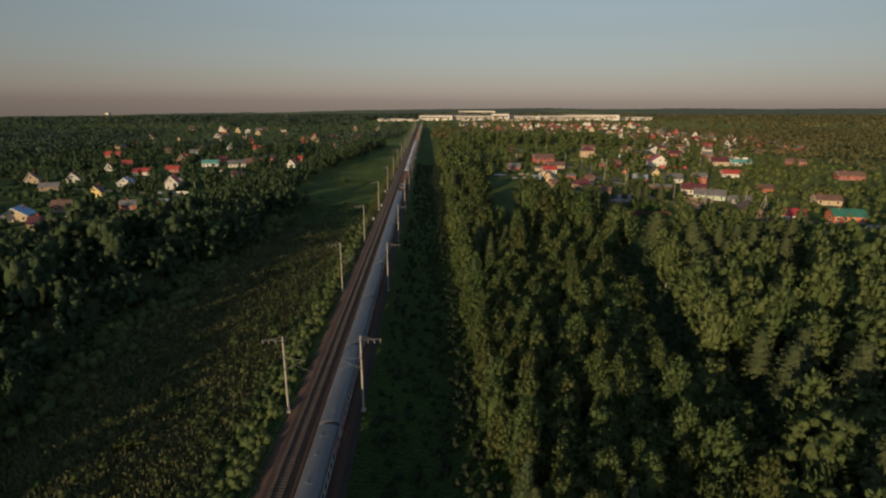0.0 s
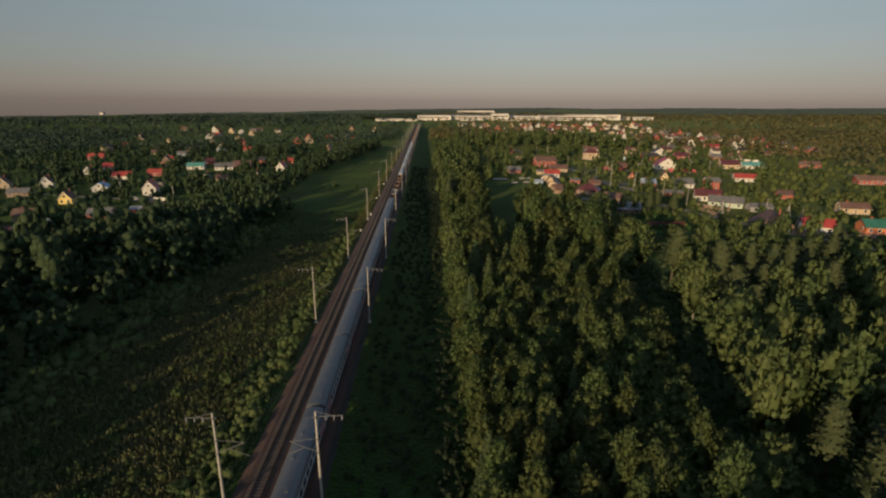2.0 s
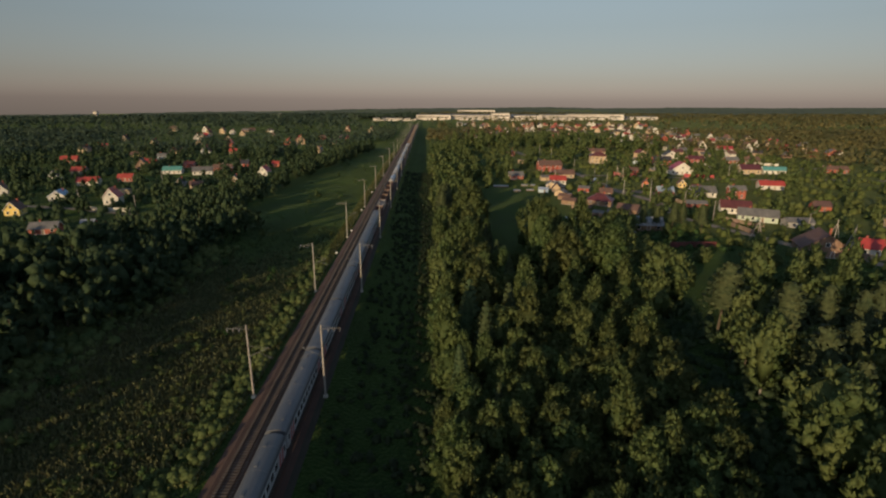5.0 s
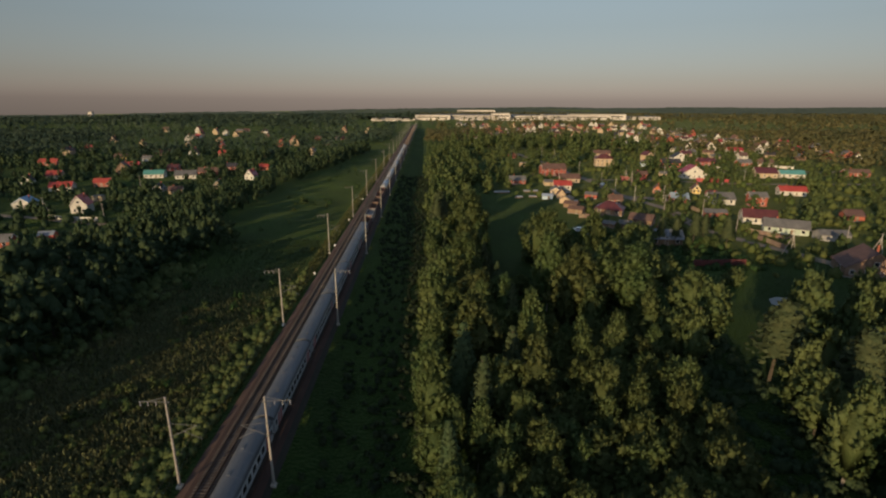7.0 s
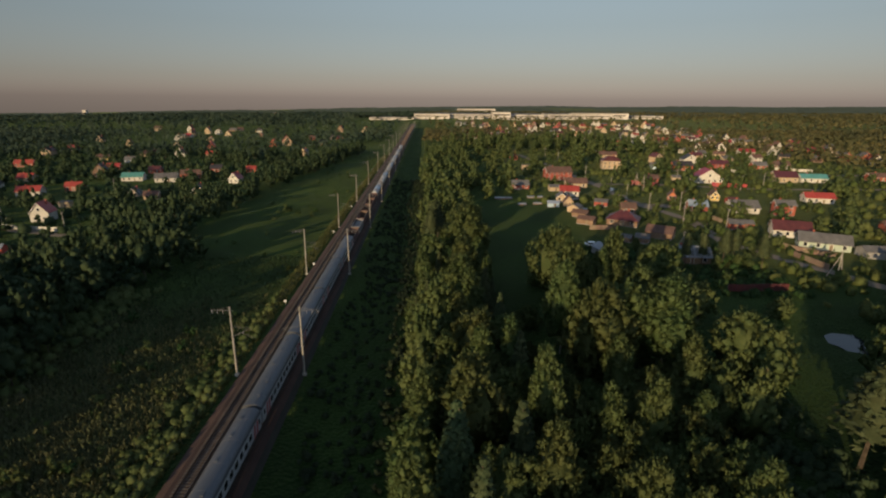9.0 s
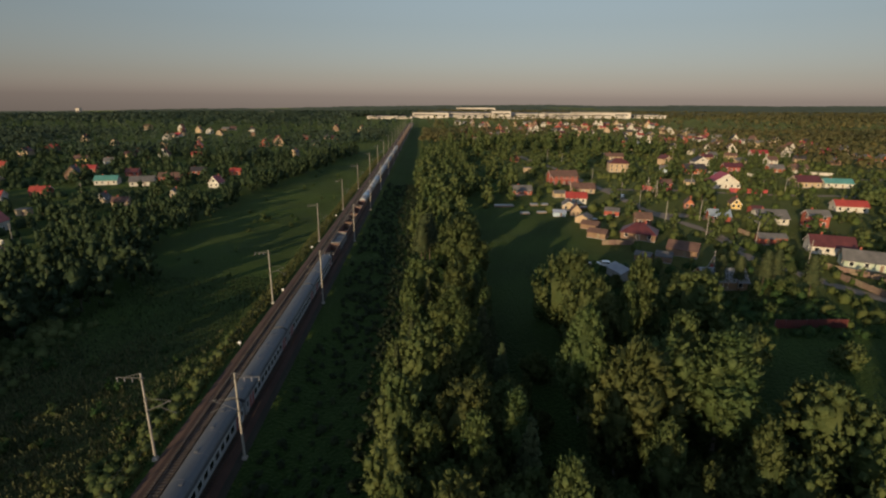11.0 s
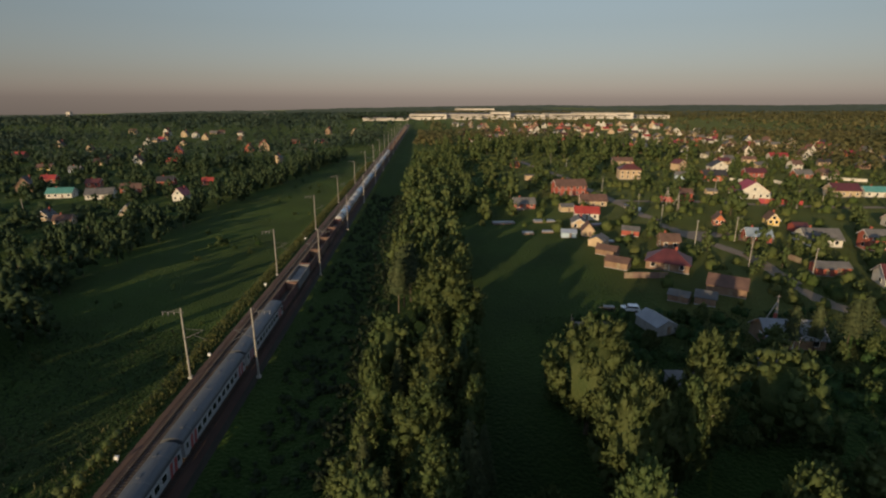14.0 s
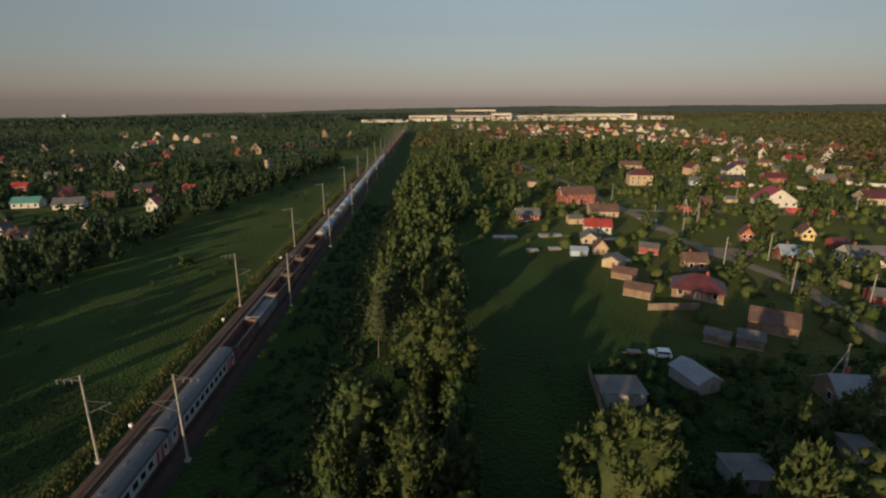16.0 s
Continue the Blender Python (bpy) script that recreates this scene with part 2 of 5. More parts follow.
ROOFS = {
    "brown": (roof_sheet("brown", (0.085, 0.047, 0.035), (0.15, 0.085, 0.062), 0.8), "brown"),
    "maroon": (roof_sheet("maroon", (0.07, 0.02, 0.02), (0.12, 0.034, 0.032)), "dark maroon"),
    "red": (roof_sheet("red", (0.26, 0.028, 0.026), (0.36, 0.05, 0.04)), "bright red"),
    "grey": (roof_sheet("grey", (0.085, 0.082, 0.08), (0.15, 0.142, 0.135), 0.8), "grey sheet"),
    "greyblue": (roof_sheet("grey_blue", (0.2, 0.25, 0.32), (0.3, 0.34, 0.4)), "blue-grey metal"),
    "dark": (roof_sheet("dark", (0.025, 0.022, 0.025), (0.05, 0.045, 0.045), 0.6), "near-black"),
    "silver": (roof_sheet("silver", (0.18, 0.19, 0.21), (0.27, 0.28, 0.3), 0.4), "silver metal"),
    "teal": (roof_sheet("teal", (0.06, 0.2, 0.18), (0.1, 0.27, 0.24)), "teal metal"),
    "green": (roof_sheet("green", (0.02, 0.1, 0.07), (0.04, 0.15, 0.1)), "dark green metal"),
    "blue": (roof_sheet("blue", (0.1, 0.22, 0.38), (0.16, 0.3, 0.46)), "blue metal"),
}

# ---- mesh helpers ----
def mesh_from(name, verts, faces, mat, smooth=False):
    me = bpy.data.meshes.new(name)
    me.from_pydata([tuple(v) for v in verts], [], [tuple(f) for f in faces])
    for m in mat if isinstance(mat, (list, tuple)) else (mat,):
        me.materials.append(m)
    if smooth:
        me.polygons.foreach_set("use_smooth", [True] * len(me.polygons))
    me.update()
    return me


def quads_mesh(name, verts, mat):
    """A mesh of loose four-sided pieces from an array (n, 4, 3), or (n, 5, 3) with each piece's shading normal last, or (n, 8, 3) with one for each corner."""
    n = len(verts)
    if verts.shape[1] > 4:  # wind each piece so that its face looks the way it is shaded
        N = np.broadcast_to(verts[:, 4:], (n, 4, 3))
        back = (np.cross(verts[:, 2] - verts[:, 0], verts[:, 3] - verts[:, 1]) * N.mean(1)).sum(1) < 0
        verts = np.concatenate([verts[:, :4], N], 1)
        verts[back] = verts[back][:, [3, 2, 1, 0, 7, 6, 5, 4]]
    me = bpy.data.meshes.new(name)
    me.vertices.add(4 * n), me.loops.add(4 * n), me.polygons.add(n)
    me.vertices.foreach_set("co", np.ascontiguousarray(verts[:, :4], dtype=np.float32).ravel())
    me.loops.foreach_set("vertex_index", np.arange(4 * n, dtype=np.int32))
    me.polygons.foreach_set("loop_start", np.arange(0, 4 * n, 4, dtype=np.int32))
    me.polygons.foreach_set("loop_total", np.full(n, 4, dtype=np.int32))
    me.materials.append(mat)
    me.update(calc_edges=True)
    if verts.shape[1] > 4:
        N = verts[:, 4:] / np.maximum(np.linalg.norm(verts[:, 4:], axis=2, keepdims=True), 1e-6)
        me.polygons.foreach_set("use_smooth", np.ones(n, dtype=bool))
        at = me.attributes.new("custom_normal", "FLOAT_VECTOR", "POINT")
        at.data.foreach_set("vector", np.ascontiguousarray(N, dtype=np.float32).ravel())
    return me


def part(name, bm, mat, parent, label="", m=None):
    """Links a bmesh, or a finished mesh, as one object under a thing."""
    if isinstance(bm, bpy.types.Mesh):
        me = bm
    else:
        me = bpy.data.meshes.new(name)
        bm.to_mesh(me)
        bm.free()
        me.materials.append(mat)
    ob = new(name, me)
    ob.parent = parent
    if m is not None:
        ob.matrix_basis = m
    return tagged(ob, label)


def thing(name, m, label, category, group="", kind=""):
    ob = new(name)
    ob.empty_display_size = 0.5
    ob.matrix_basis = m
    return tagged(ob, label, category, group, kind)


def box(bm, x, y, z, sx, sy, sz, m=None, bevel=0.0):
    """A box with its centre at x, y and its underside at z."""
    k = Matrix.Translation((x, y, z + sz / 2)) @ Matrix.Diagonal((sx, sy, sz, 1))
    made = bmesh.ops.create_cube(bm, size=1, matrix=(m @ k) if m is not None else k)
    if bevel:
        edges = {e for v in made["verts"] for e in v.link_edges}
        bmesh.ops.bevel(bm, geom=list(edges), offset=bevel, segments=1, affect="EDGES")
    return bm


def tube(bm, a, b, r0, r1=None, sides=6):
    a, b = Vector(a), Vector(b)
    d = b - a
    m = Matrix.Translation((a + b) / 2) @ d.to_track_quat("Z", "Y").to_matrix().to_4x4()
    bmesh.ops.create_cone(bm, cap_ends=True, segments=sides, radius1=r0, radius2=r1 if r1 is not None else r0, depth=d.length, matrix=m)
    return bm


def B():
    return bmesh.new()


# ---- ground ----
def smooth(a, b, v):
    k = np.clip((v - a) / (b - a), 0, 1)
    return k * k * (3 - 2 * k)


def ground_z(x, y):
    x, y = np.asarray(x, dtype=float), np.asarray(y, dtype=float)
    left, right = smooth(-8.5, -13, x), smooth(8.5, 14, x)
    z = -0.15 - 1.6 * left - 1.2 * right
    z = z - 3.2 * smooth(-30, -125, x) + 2.3 * smooth(40, 95, x)
    z = z + (0.35 * np.sin(x * 0.045 + 1) * np.sin(y * 0.038) + 0.18 * np.sin(x * 0.13 + y * 0.09) + 0.16 * np.sin(x * 0.21 - y * 0.12 + 2) * np.sin(y * 0.07 + x * 0.05) + 0.05 * np.sin(x * 0.55 + y * 0.31)) * np.clip(np.abs(x) / 20 - 0.6, 0, 1)
    z = z - 2.6 * np.exp(-(((x - 120) / 8.5) ** 2 + ((y - 194) / 10) ** 2) ** 1.6)
    far = np.hypot(x, y)
    side = np.clip(x / np.maximum(y, 300.0), -1, 1)
    drop = np.where(side < 0, -22 + 108 * side, -22 + 24 * np.minimum(side, 1) * 1.2)
    z = z + 16 * np.exp(-((x - 650) / 520) ** 2 - ((y - 3000) / 420) ** 2)
    z = z + smooth(1300, 4300, far) * drop * np.clip(y / 1500, 0, 1)
    return z


def gz(x, y):
    return float(ground_z(x, y))


def spaced(lo, hi, a, b, step, grow):
    """Coordinates that are even from a to b and widen outward to lo and hi."""
    mid = list(np.arange(a, b + step / 2, step))
    s, v = step, a
    while v > lo:
        s *= grow
        v = max(lo, v - s)
        mid.insert(0, v)
    s, v = step, b
    while v < hi:
        s *= grow
        v = min(hi, v + s)
        mid.append(v)
    return np.array(mid)


def sheet(name, xs, ys, zf, mat):
    X, Y = np.meshgrid(xs, ys)
    V = np.stack([X, Y, zf(X, Y)], -1).reshape(-1, 3)
    nx, ny = len(xs), len(ys)
    i = np.arange((ny - 1) * (nx - 1))
    r, c = i // (nx - 1), i % (nx - 1)
    a = r * nx + c
    me = mesh_from(name, V.tolist(), np.stack([a, a + 1, a + nx + 1, a + nx], -1).tolist(), mat, True)
    return new(name, me)


xs = np.unique(np.concatenate([spaced(-4600, 4600, -200, 260, 5, 1.09), np.arange(-16, 17, 1.5)]))
ground = sheet("ground", xs, spaced(-2500, 4800, -60, 480, 6, 1.08), ground_z, GRASS)
tagged(ground, "green meadow and scrub ground in evening shade", "ground", kind="structure")

# ---- railway ----
TRACK_L, TRACK_R, FAR = -2.55, 2.55, 1150


def strip(name, profile, y0, y1, mat, step=25.0):
    """A band along the line with a cross-section of (x, z) points."""
    ys = np.arange(y0, y1 + step / 2, step)
    n = len(profile)
    V = [(x, y, z) for y in ys for x, z in profile]
    F = [(r * n + c, r * n + c + 1, (r + 1) * n + c + 1, (r + 1) * n + c) for r in range(len(ys) - 1) for c in range(n - 1)]
    return mesh_from(name, V, F, mat)


soil = new("trackbed_soil", strip("trackbed_soil", [(-6.4, -0.3), (-5.4, -0.02), (-4.6, 0.03), (4.6, 0.03), (5.6, -0.02), (6.8, -0.3)], -300, FAR, SOIL))
tagged(soil, "soil shoulder beside the railway line, coloured darker for the train's shade", "railway bed", kind="structure")
for cx in (TRACK_L, TRACK_R):
    track = thing("railway_track", pose(cx, 0, 0), "straight railway track with rust-brown ballast and steel rails", "railway track", "railway tracks", "structure")
    part("ballast_bed", strip("ballast_bed", [(-3.3, -0.05), (-2.0, 0.42), (2.0, 0.42), (2.5, 0.05)] if cx < 0 else [(-2.5, 0.05), (-2.0, 0.42), (1.8, 0.42), (2.6, 0.0)], -300, FAR, BALLAST), None, track)
    V, F = [], []
    for i, y in enumerate(np.arange(-30, 620, 0.57)):
        b = len(V)
        for dz, h in ((0.36, 1.35), (0.5, 1.33)):
            V += [(-h, y - 0.13, dz), (h, y - 0.13, dz), (h, y + 0.13, dz), (-h, y + 0.13, dz)]
        F += [(b + 4, b + 5, b + 6, b + 7), (b, b + 1, b + 5, b + 4), (b + 1, b + 2, b + 6, b + 5), (b + 2, b + 3, b + 7, b + 6), (b + 3, b, b + 4, b + 7)]
    tagged(part("sleepers", mesh_from("sleepers", V, F, SLEEPER), None, track), kind="stuff")
    for s in (-0.76, 0.76):
        part("rail", strip("rail", [(s - 0.07, 0.5), (s - 0.036, 0.52), (s - 0.036, 0.68), (s + 0.036, 0.68), (s + 0.036, 0.52), (s + 0.07, 0.5)], -300, FAR, RAIL, 50), None, track)


def catenary_pole(x, y, out):
    """Concrete mast with a line bracket on the outer side and a cantilever over the track. out: -1 or 1."""
    p = thing("catenary_pole", pose(x, y, -0.25), "tall pale concrete catenary pole beside the railway track", "catenary pole", "catenary poles")
    b = B()
    tube(b, (0, 0, 0), (0, 0, 13.75), 0.185, 0.115, 10)
    part("mast", b, CONCRETE, p)
    part("footing", box(B(), 0, 0, -0.2, 0.75, 0.75, 0.75, bevel=0.08), CONCRETE, p, "whitewashed concrete footing")
    b = B()
    tube(b, (-0.5 * out, 0, 13.0), (3.3 * out, 0, 13.15), 0.05)
    tube(b, (0, 0, 13.7), (2.1 * out, 0, 13.15), 0.035)
    part("line_bracket", b, STEEL, p)
    for k in (1.2, 2.2, 3.15):
        ins = B()
        for j in range(4):
            tube(ins, (k * out, 0, 13.05 - 0.16 * j), (k * out, 0, 12.97 - 0.16 * j), 0.085, 0.05, 6)
        part("insulator", ins, CERAMIC, p)
    b = B()
    tube(b, (0, 0, 8.0), (-3.4 * out, 0, 9.6), 0.05)
    tube(b, (0, 0, 9.9), (-3.4 * out, 0, 9.6), 0.03)
    tube(b, (-1.6 * out, 0, 8.75), (-3.9 * out, 0, 7.6), 0.035)
    part("cantilever", b, STEEL, p)
    for z in (8.0, 9.9, 13.0):
        b = B()
        tube(b, (0, 0, z - 0.09), (0, 0, z + 0.09), 0.2, 0.2, 10)
        part("clamp_band", b, STEEL, p)
    return p


POLES_Y = [21, 76.0, 131.3, 181.4, 237.3, 292.9, 345.5, 398, 456, 511, 566, 621, 676, 731, 786, 841, 896, 951, 1006]
first = {-1: catenary_pole(-6.15, POLES_Y[0], -1), 1: catenary_pole(6.15, POLES_Y[0], 1)}
for y in POLES_Y[1:]:
    for s in (-1, 1):
        copy_thing(first[s], pose(6.15 * s, y, -0.25, random.uniform(-0.4, 0.4), random.uniform(-0.5, 0.5), 0))


def wire(name, x, z, sag, r):
    V, F = [], []
    for y0, y1 in zip(POLES_Y[:-1], POLES_Y[1:]):
        for k in range(7):
            u = k / 6
            V.append((x, y0 + (y1 - y0) * u, z - sag * 4 * u * (1 - u)))
    c = bpy.data.curves.new(name, "CURVE")
    c.dimensions, c.bevel_depth, c.bevel_resolution = "3D", r, 0
    s = c.splines.new("POLY")
    s.points.add(len(V) - 1)
    for q, v in zip(s.points, V):
        q.co = (*v, 1)
    c.materials.append(STEEL)
    return tagged(new(name, c), "thin overhead traction wire between the catenary poles", "overhead wire", "overhead wires")


for x in (TRACK_L, TRACK_R):
    wire("overhead_wire", x, 9.4, 1.2, 0.011)
    wire("overhead_wire", x, 7.5, 0.05, 0.009)

for y, x in ((283.4, -6.6), (244.5, -5.6), (215.0, -6.3), (330.0, -6.6)):
    mark = thing("trackside_marker", pose(x, y, -0.25), "small white trackside equipment box on a post", "trackside marker", "trackside markers")
    part("post", box(B(), 0, 0, 0, 0.12, 0.12, 0.9), CONCRETE, mark)
    part("cabinet", box(B(), 0, 0, 0.75, 0.55, 0.4, 0.5, bevel=0.04), TRIM, mark)

# ---- rolling stock ----
def prism(profile, y0, y1):
    """A bmesh that runs along y with a closed cross-section of (x, z) points."""
    bm = B()
    rings = [[bm.verts.new((x, y, z)) for x, z in profile] for y in (y0, y1)]
    n = len(profile)
    for i in range(n):
        bm.faces.new((rings[0][i], rings[0][(i + 1) % n], rings[1][(i + 1) % n], rings[1][i]))
    bm.faces.new(rings[0][::-1]), bm.faces.new(rings[1])
    bmesh.ops.recalc_face_normals(bm, faces=bm.faces)
    return bm


def bogie(parent, y):
    bo = part("bogie", B(), UNDER, parent, m=pose(0, y, 0))
    b = bmesh.new()
    for s in (-1, 1):
        box(b, 1.02 * s, 0, 0.45, 0.16, 2.6, 0.35, bevel=0.05)
    box(b, 0, 0, 0.5, 2.0, 0.5, 0.35)
    b.to_mesh(bo.data)
    b.free()
    for dy in (-0.95, 0.95):
        w = B()
        for s in (-0.78, 0.78):
            tube(w, (s - 0.07, dy, 0.47), (s + 0.07, dy, 0.47), 0.47, 0.47, 14)
        tube(w, (-0.8, dy, 0.47), (0.8, dy, 0.47), 0.08)
        part("wheelset", w, UNDER, bo)


RAIL_TOP = 0.68


def passenger_coach():
    """A long-distance coach, 24.5 m over couplers, standing with its middle at the origin."""
    c = thing("passenger_coach", pose(TRACK_R, 0, RAIL_TOP), "grey passenger railway coach with a rounded silver roof and red ends", "railway coach", "coaches of the train")
    half = 11.8
    part("body", prism([(-1.5, 1.15), (1.5, 1.15), (1.53, 1.5), (1.53, 3.35), (1.5, 3.42), (-1.5, 3.42), (-1.53, 3.35), (-1.53, 1.5)], -half, half), COACH_SIDE, c)
    arc = [(1.54 * math.cos(a) * (1 if abs(math.cos(a)) < 0.99 else 1), 3.42 + 0.95 * math.sin(a) ** 0.8) for a in np.linspace(0.0, math.pi, 15)]
    roof = part("roof", prism(arc, -half - 0.1, half + 0.1), COACH_ROOF, c)
    for k in range(-2, 3):
        part("seam", prism([(x * 1.008, z + 0.012) for x, z in arc], 4.6 * k - 0.03, 4.6 * k + 0.03), STEEL, roof)
    for yv in (-9.3, -5.2, 0.6, 5.6, 9.4):
        part("vent", box(B(), random.choice((-0.35, 0.35)), yv, 4.28, 0.5, 0.8, 0.16, bevel=0.05), COACH_ROOF, roof)
    for s in (-1, 1):
        for k in range(9):
            y = -7.2 + 1.8 * k
            w = part("window", box(B(), 1.535 * s, y, 2.05, 0.03, 1.15, 0.95, bevel=0.0), GLASS, c)
            if s > 0:
                part("frame", box(B(), 1.528 * s, y, 1.98, 0.02, 1.3, 1.1), TRIM, w)
        for e in (-1, 1):
            for k in (0.0, 1.15):
                slant = prism([(-0.42, 1.3), (0.2, 1.3), (0.5, 3.2), (-0.12, 3.2)], 0, 0.02)
                part("end_panel", slant, COACH_RED, c, "slanting dark red painted panel", m=pose(1.548 * s, e * (8.75 + k) + 0.2, 0, 0, 0, 90))
            d = part("door", box(B(), 1.548 * s, e * 11.0, 1.2, 0.03, 0.8, 2.1), COACH_SIDE, c)
            part("pane", box(B(), 1.566 * s, e * 11.0, 2.2, 0.02, 0.5, 0.8), GLASS, d)
        part("sill_band", box(B(), 1.537 * s, 0, 1.15, 0.02, 23.0, 0.22), UNDER, c, "dark grey lower band")
    for e in (-1, 1):
        part("gangway", box(B(), 0, e * 12.0, 1.3, 1.3, 0.5, 2.5, bevel=0.06), UNDER, c)
        bogie(c, e * 8.5)
    part("underframe", box(B(), 0, 0, 0.6, 2.3, 13.0, 0.5, bevel=0.08), UNDER, c)
    return c


def gondola(mat_wall, mat_in, load):
    """An open-topped freight wagon, 13.9 m over couplers."""
    c = thing("gondola_wagon", pose(TRACK_R, 0, RAIL_TOP), "open-topped rust-brown freight wagon with ribbed steel sides" if mat_wall is RUST else "open-topped grey freight wagon with ribbed steel sides", "freight wagon", "wagons of the train")
    half = 6.35
    for s in (-1, 1):
        b = box(B(), 1.5 * s, 0, 1.25, 0.09, 2 * half, 2.15)
        for k in range(7):
            box(b, 1.575 * s, -5.7 + 1.9 * k, 1.25, 0.07, 0.22, 2.1)
        w = part("side_wall", b, mat_wall, c)
        part("top_rail", box(B(), 1.5 * s, 0, 3.4, 0.17, 2 * half + 0.1, 0.13), mat_wall, w)
    for e in (-1, 1):
        w = part("end_wall", box(B(), 0, e * half, 1.25, 2.92, 0.09, 2.2), mat_wall, c)
        part("top_rail", box(B(), 0, e * half, 3.42, 3.1, 0.22, 0.16), mat_wall, w)
        part("coupler", box(B(), 0, e * 6.7, 0.9, 0.3, 0.7, 0.3), UNDER, c)
        bogie(c, e * 4.3)
    part("floor", box(B(), 0, 0, 1.15, 2.95, 2 * half, 0.15), mat_in, c)
    if load:
        part("load", box(B(), 0, 0, 1.3, 2.85, 12.3, load, bevel=0.35), mat_in, c, "grey bulk load")
    return c


def tank_wagon(mat):
    c = thing("tank_wagon", pose(TRACK_R, 0, RAIL_TOP), {TANK_WHITE: "white", TANK_BLUE: "blue", TANK_GREY: "dark grey"}[mat] + " cylindrical tank wagon with a filler dome", "tank wagon", "wagons of the train")
    b = B()
    tube(b, (0, -4.9, 2.75), (0, 4.9, 2.75), 1.5, 1.5, 20)
    for e in (-1, 1):
        tube(b, (0, e * 4.9, 2.75), (0, e * 5.3, 2.75), 1.5, 1.05, 20)
    part("tank", b, mat, c)
    b = B()
    tube(b, (0, 0, 4.15), (0, 0, 4.5), 0.45, 0.42, 12)
    part("dome", b, STEEL, c)
    b = B()
    for e in (-2.9, 2.9, 0):
        tube(b, (0, e - 0.05, 2.75), (0, e + 0.05, 2.75), 1.52, 1.52, 20)
    part("bands", b, STEEL, c)
    b = B()
    box(b, 0, 0.9, 4.28, 0.9, 1.4, 0.06), box(b, 0.4, -0.8, 4.2, 0.06, 1.4, 0.06)
    part("walkway", b, STEEL, c)
    b = B()
    tube(b, (0, -0.5, 2.75), (0, 0.5, 2.75), 1.511, 1.511, 20)
    part("spill_stain", b, SLUDGE, c, "dark oily spill round the filler")
    part("frame", box(B(), 0, 0, 0.95, 0.9, 11.6, 0.35), UNDER, c)
    for e in (-1, 1):
        bogie(c, e * 3.9)
    return c


FRONT = 262.0
coach = passenger_coach()
coach.matrix_basis = pose(TRACK_R, FRONT - 12.27, RAIL_TOP)
for k in range(1, 10):
    copy_thing(coach, pose(TRACK_R, FRONT - 12.27 - 24.54 * k, RAIL_TOP))
y = FRONT + 7.2
kinds = [gondola(RUST, INSIDE, 0), gondola(WAGON_GREY, WAGON_GREY, 1.5), gondola(RUST, INSIDE, 0.5)]
placed = set()
for k in range(6):
    proto = kinds[(0, 1, 0, 2, 0, 2)[k]]
    m = pose(TRACK_R, y, RAIL_TOP)
    if proto.name in placed:
        copy_thing(proto, m)
    else:
        proto.matrix_basis = m
        placed.add(proto.name)
    y += 13.92
tanks = [tank_wagon(TANK_WHITE), tank_wagon(TANK_BLUE), tank_wagon(TANK_GREY)]
for k in range(22):
    proto = tanks[(0, 1, 2, 0, 0, 1, 2, 0)[k % 8]]
    m = pose(TRACK_R, y - 0.9, RAIL_TOP)
    if proto.name in placed:
        copy_thing(proto, m)
    else:
        proto.matrix_basis = m
        placed.add(proto.name)
    y += 12.02
while y < 1000:
    copy_thing(kinds[random.choice((0, 0, 2))], pose(TRACK_R, y, RAIL_TOP))
    y += 13.92

# ---- houses and sheds ----
def gable_wall(w, d, h, r):
    """Walls with a gable at both y ends. w along x, ridge along y."""
    return prism([(-w / 2, 0), (w / 2, 0), (w / 2, h), (0, h + r), (-w / 2, h)], -d / 2, d / 2)


def gable_roof(w, d, h, r, over, thick):
    n = math.hypot(w / 2, r)
    dx, dz = w / 2 / n, r / n
    e = over
    out = [(-w / 2 - e * dx, h - e * dz), (0, h + r), (w / 2 + e * dx, h - e * dz), (w / 2 + e * dx, h - e * dz + thick), (0, h + r + thick), (-w / 2 - e * dx, h - e * dz + thick)]
    bm = B()
    rings = [[bm.verts.new((x, y, z + 0.01)) for x, z in out] for y in (-d / 2 - e, d / 2 + e)]
    for i in range(6):
        bm.faces.new((rings[0][i], rings[0][(i + 1) % 6], rings[1][(i + 1) % 6], rings[1][i]))
    for ring in rings:
        bm.faces.new((ring[0], ring[1], ring[4], ring[5])), bm.faces.new((ring[1], ring[2], ring[3], ring[4]))
    bmesh.ops.recalc_face_normals(bm, faces=bm.faces)
    return bm


def hip_roof(w, d, h, r, over):
    bm = B()
    a, b = w / 2 + over, d / 2 + over
    rid = max(0.3, a - b) if a > b else 0.3
    base = [bm.verts.new(v) for v in ((-a, -b, h - 0.1), (a, -b, h - 0.1), (a, b, h - 0.1), (-a, b, h - 0.1))]
    eave = [bm.verts.new(v) for v in ((-a, -b, h + 0.05), (a, -b, h + 0.05), (a, b, h + 0.05), (-a, b, h + 0.05))]
    top = [bm.verts.new((-rid, 0, h + r)), bm.verts.new((rid, 0, h + r))]
    for i in range(4):
        bm.faces.new((base[i], base[(i + 1) % 4], eave[(i + 1) % 4], eave[i]))
    bm.faces.new(base[::-1])
    bm.faces.new((eave[0], eave[1], top[1], top[0])), bm.faces.new((eave[2], eave[3], top[0], top[1]))
    bm.faces.new((eave[1], eave[2], top[1])), bm.faces.new((eave[3], eave[0], top[0]))
    bmesh.ops.recalc_face_normals(bm, faces=bm.faces)
    return bm


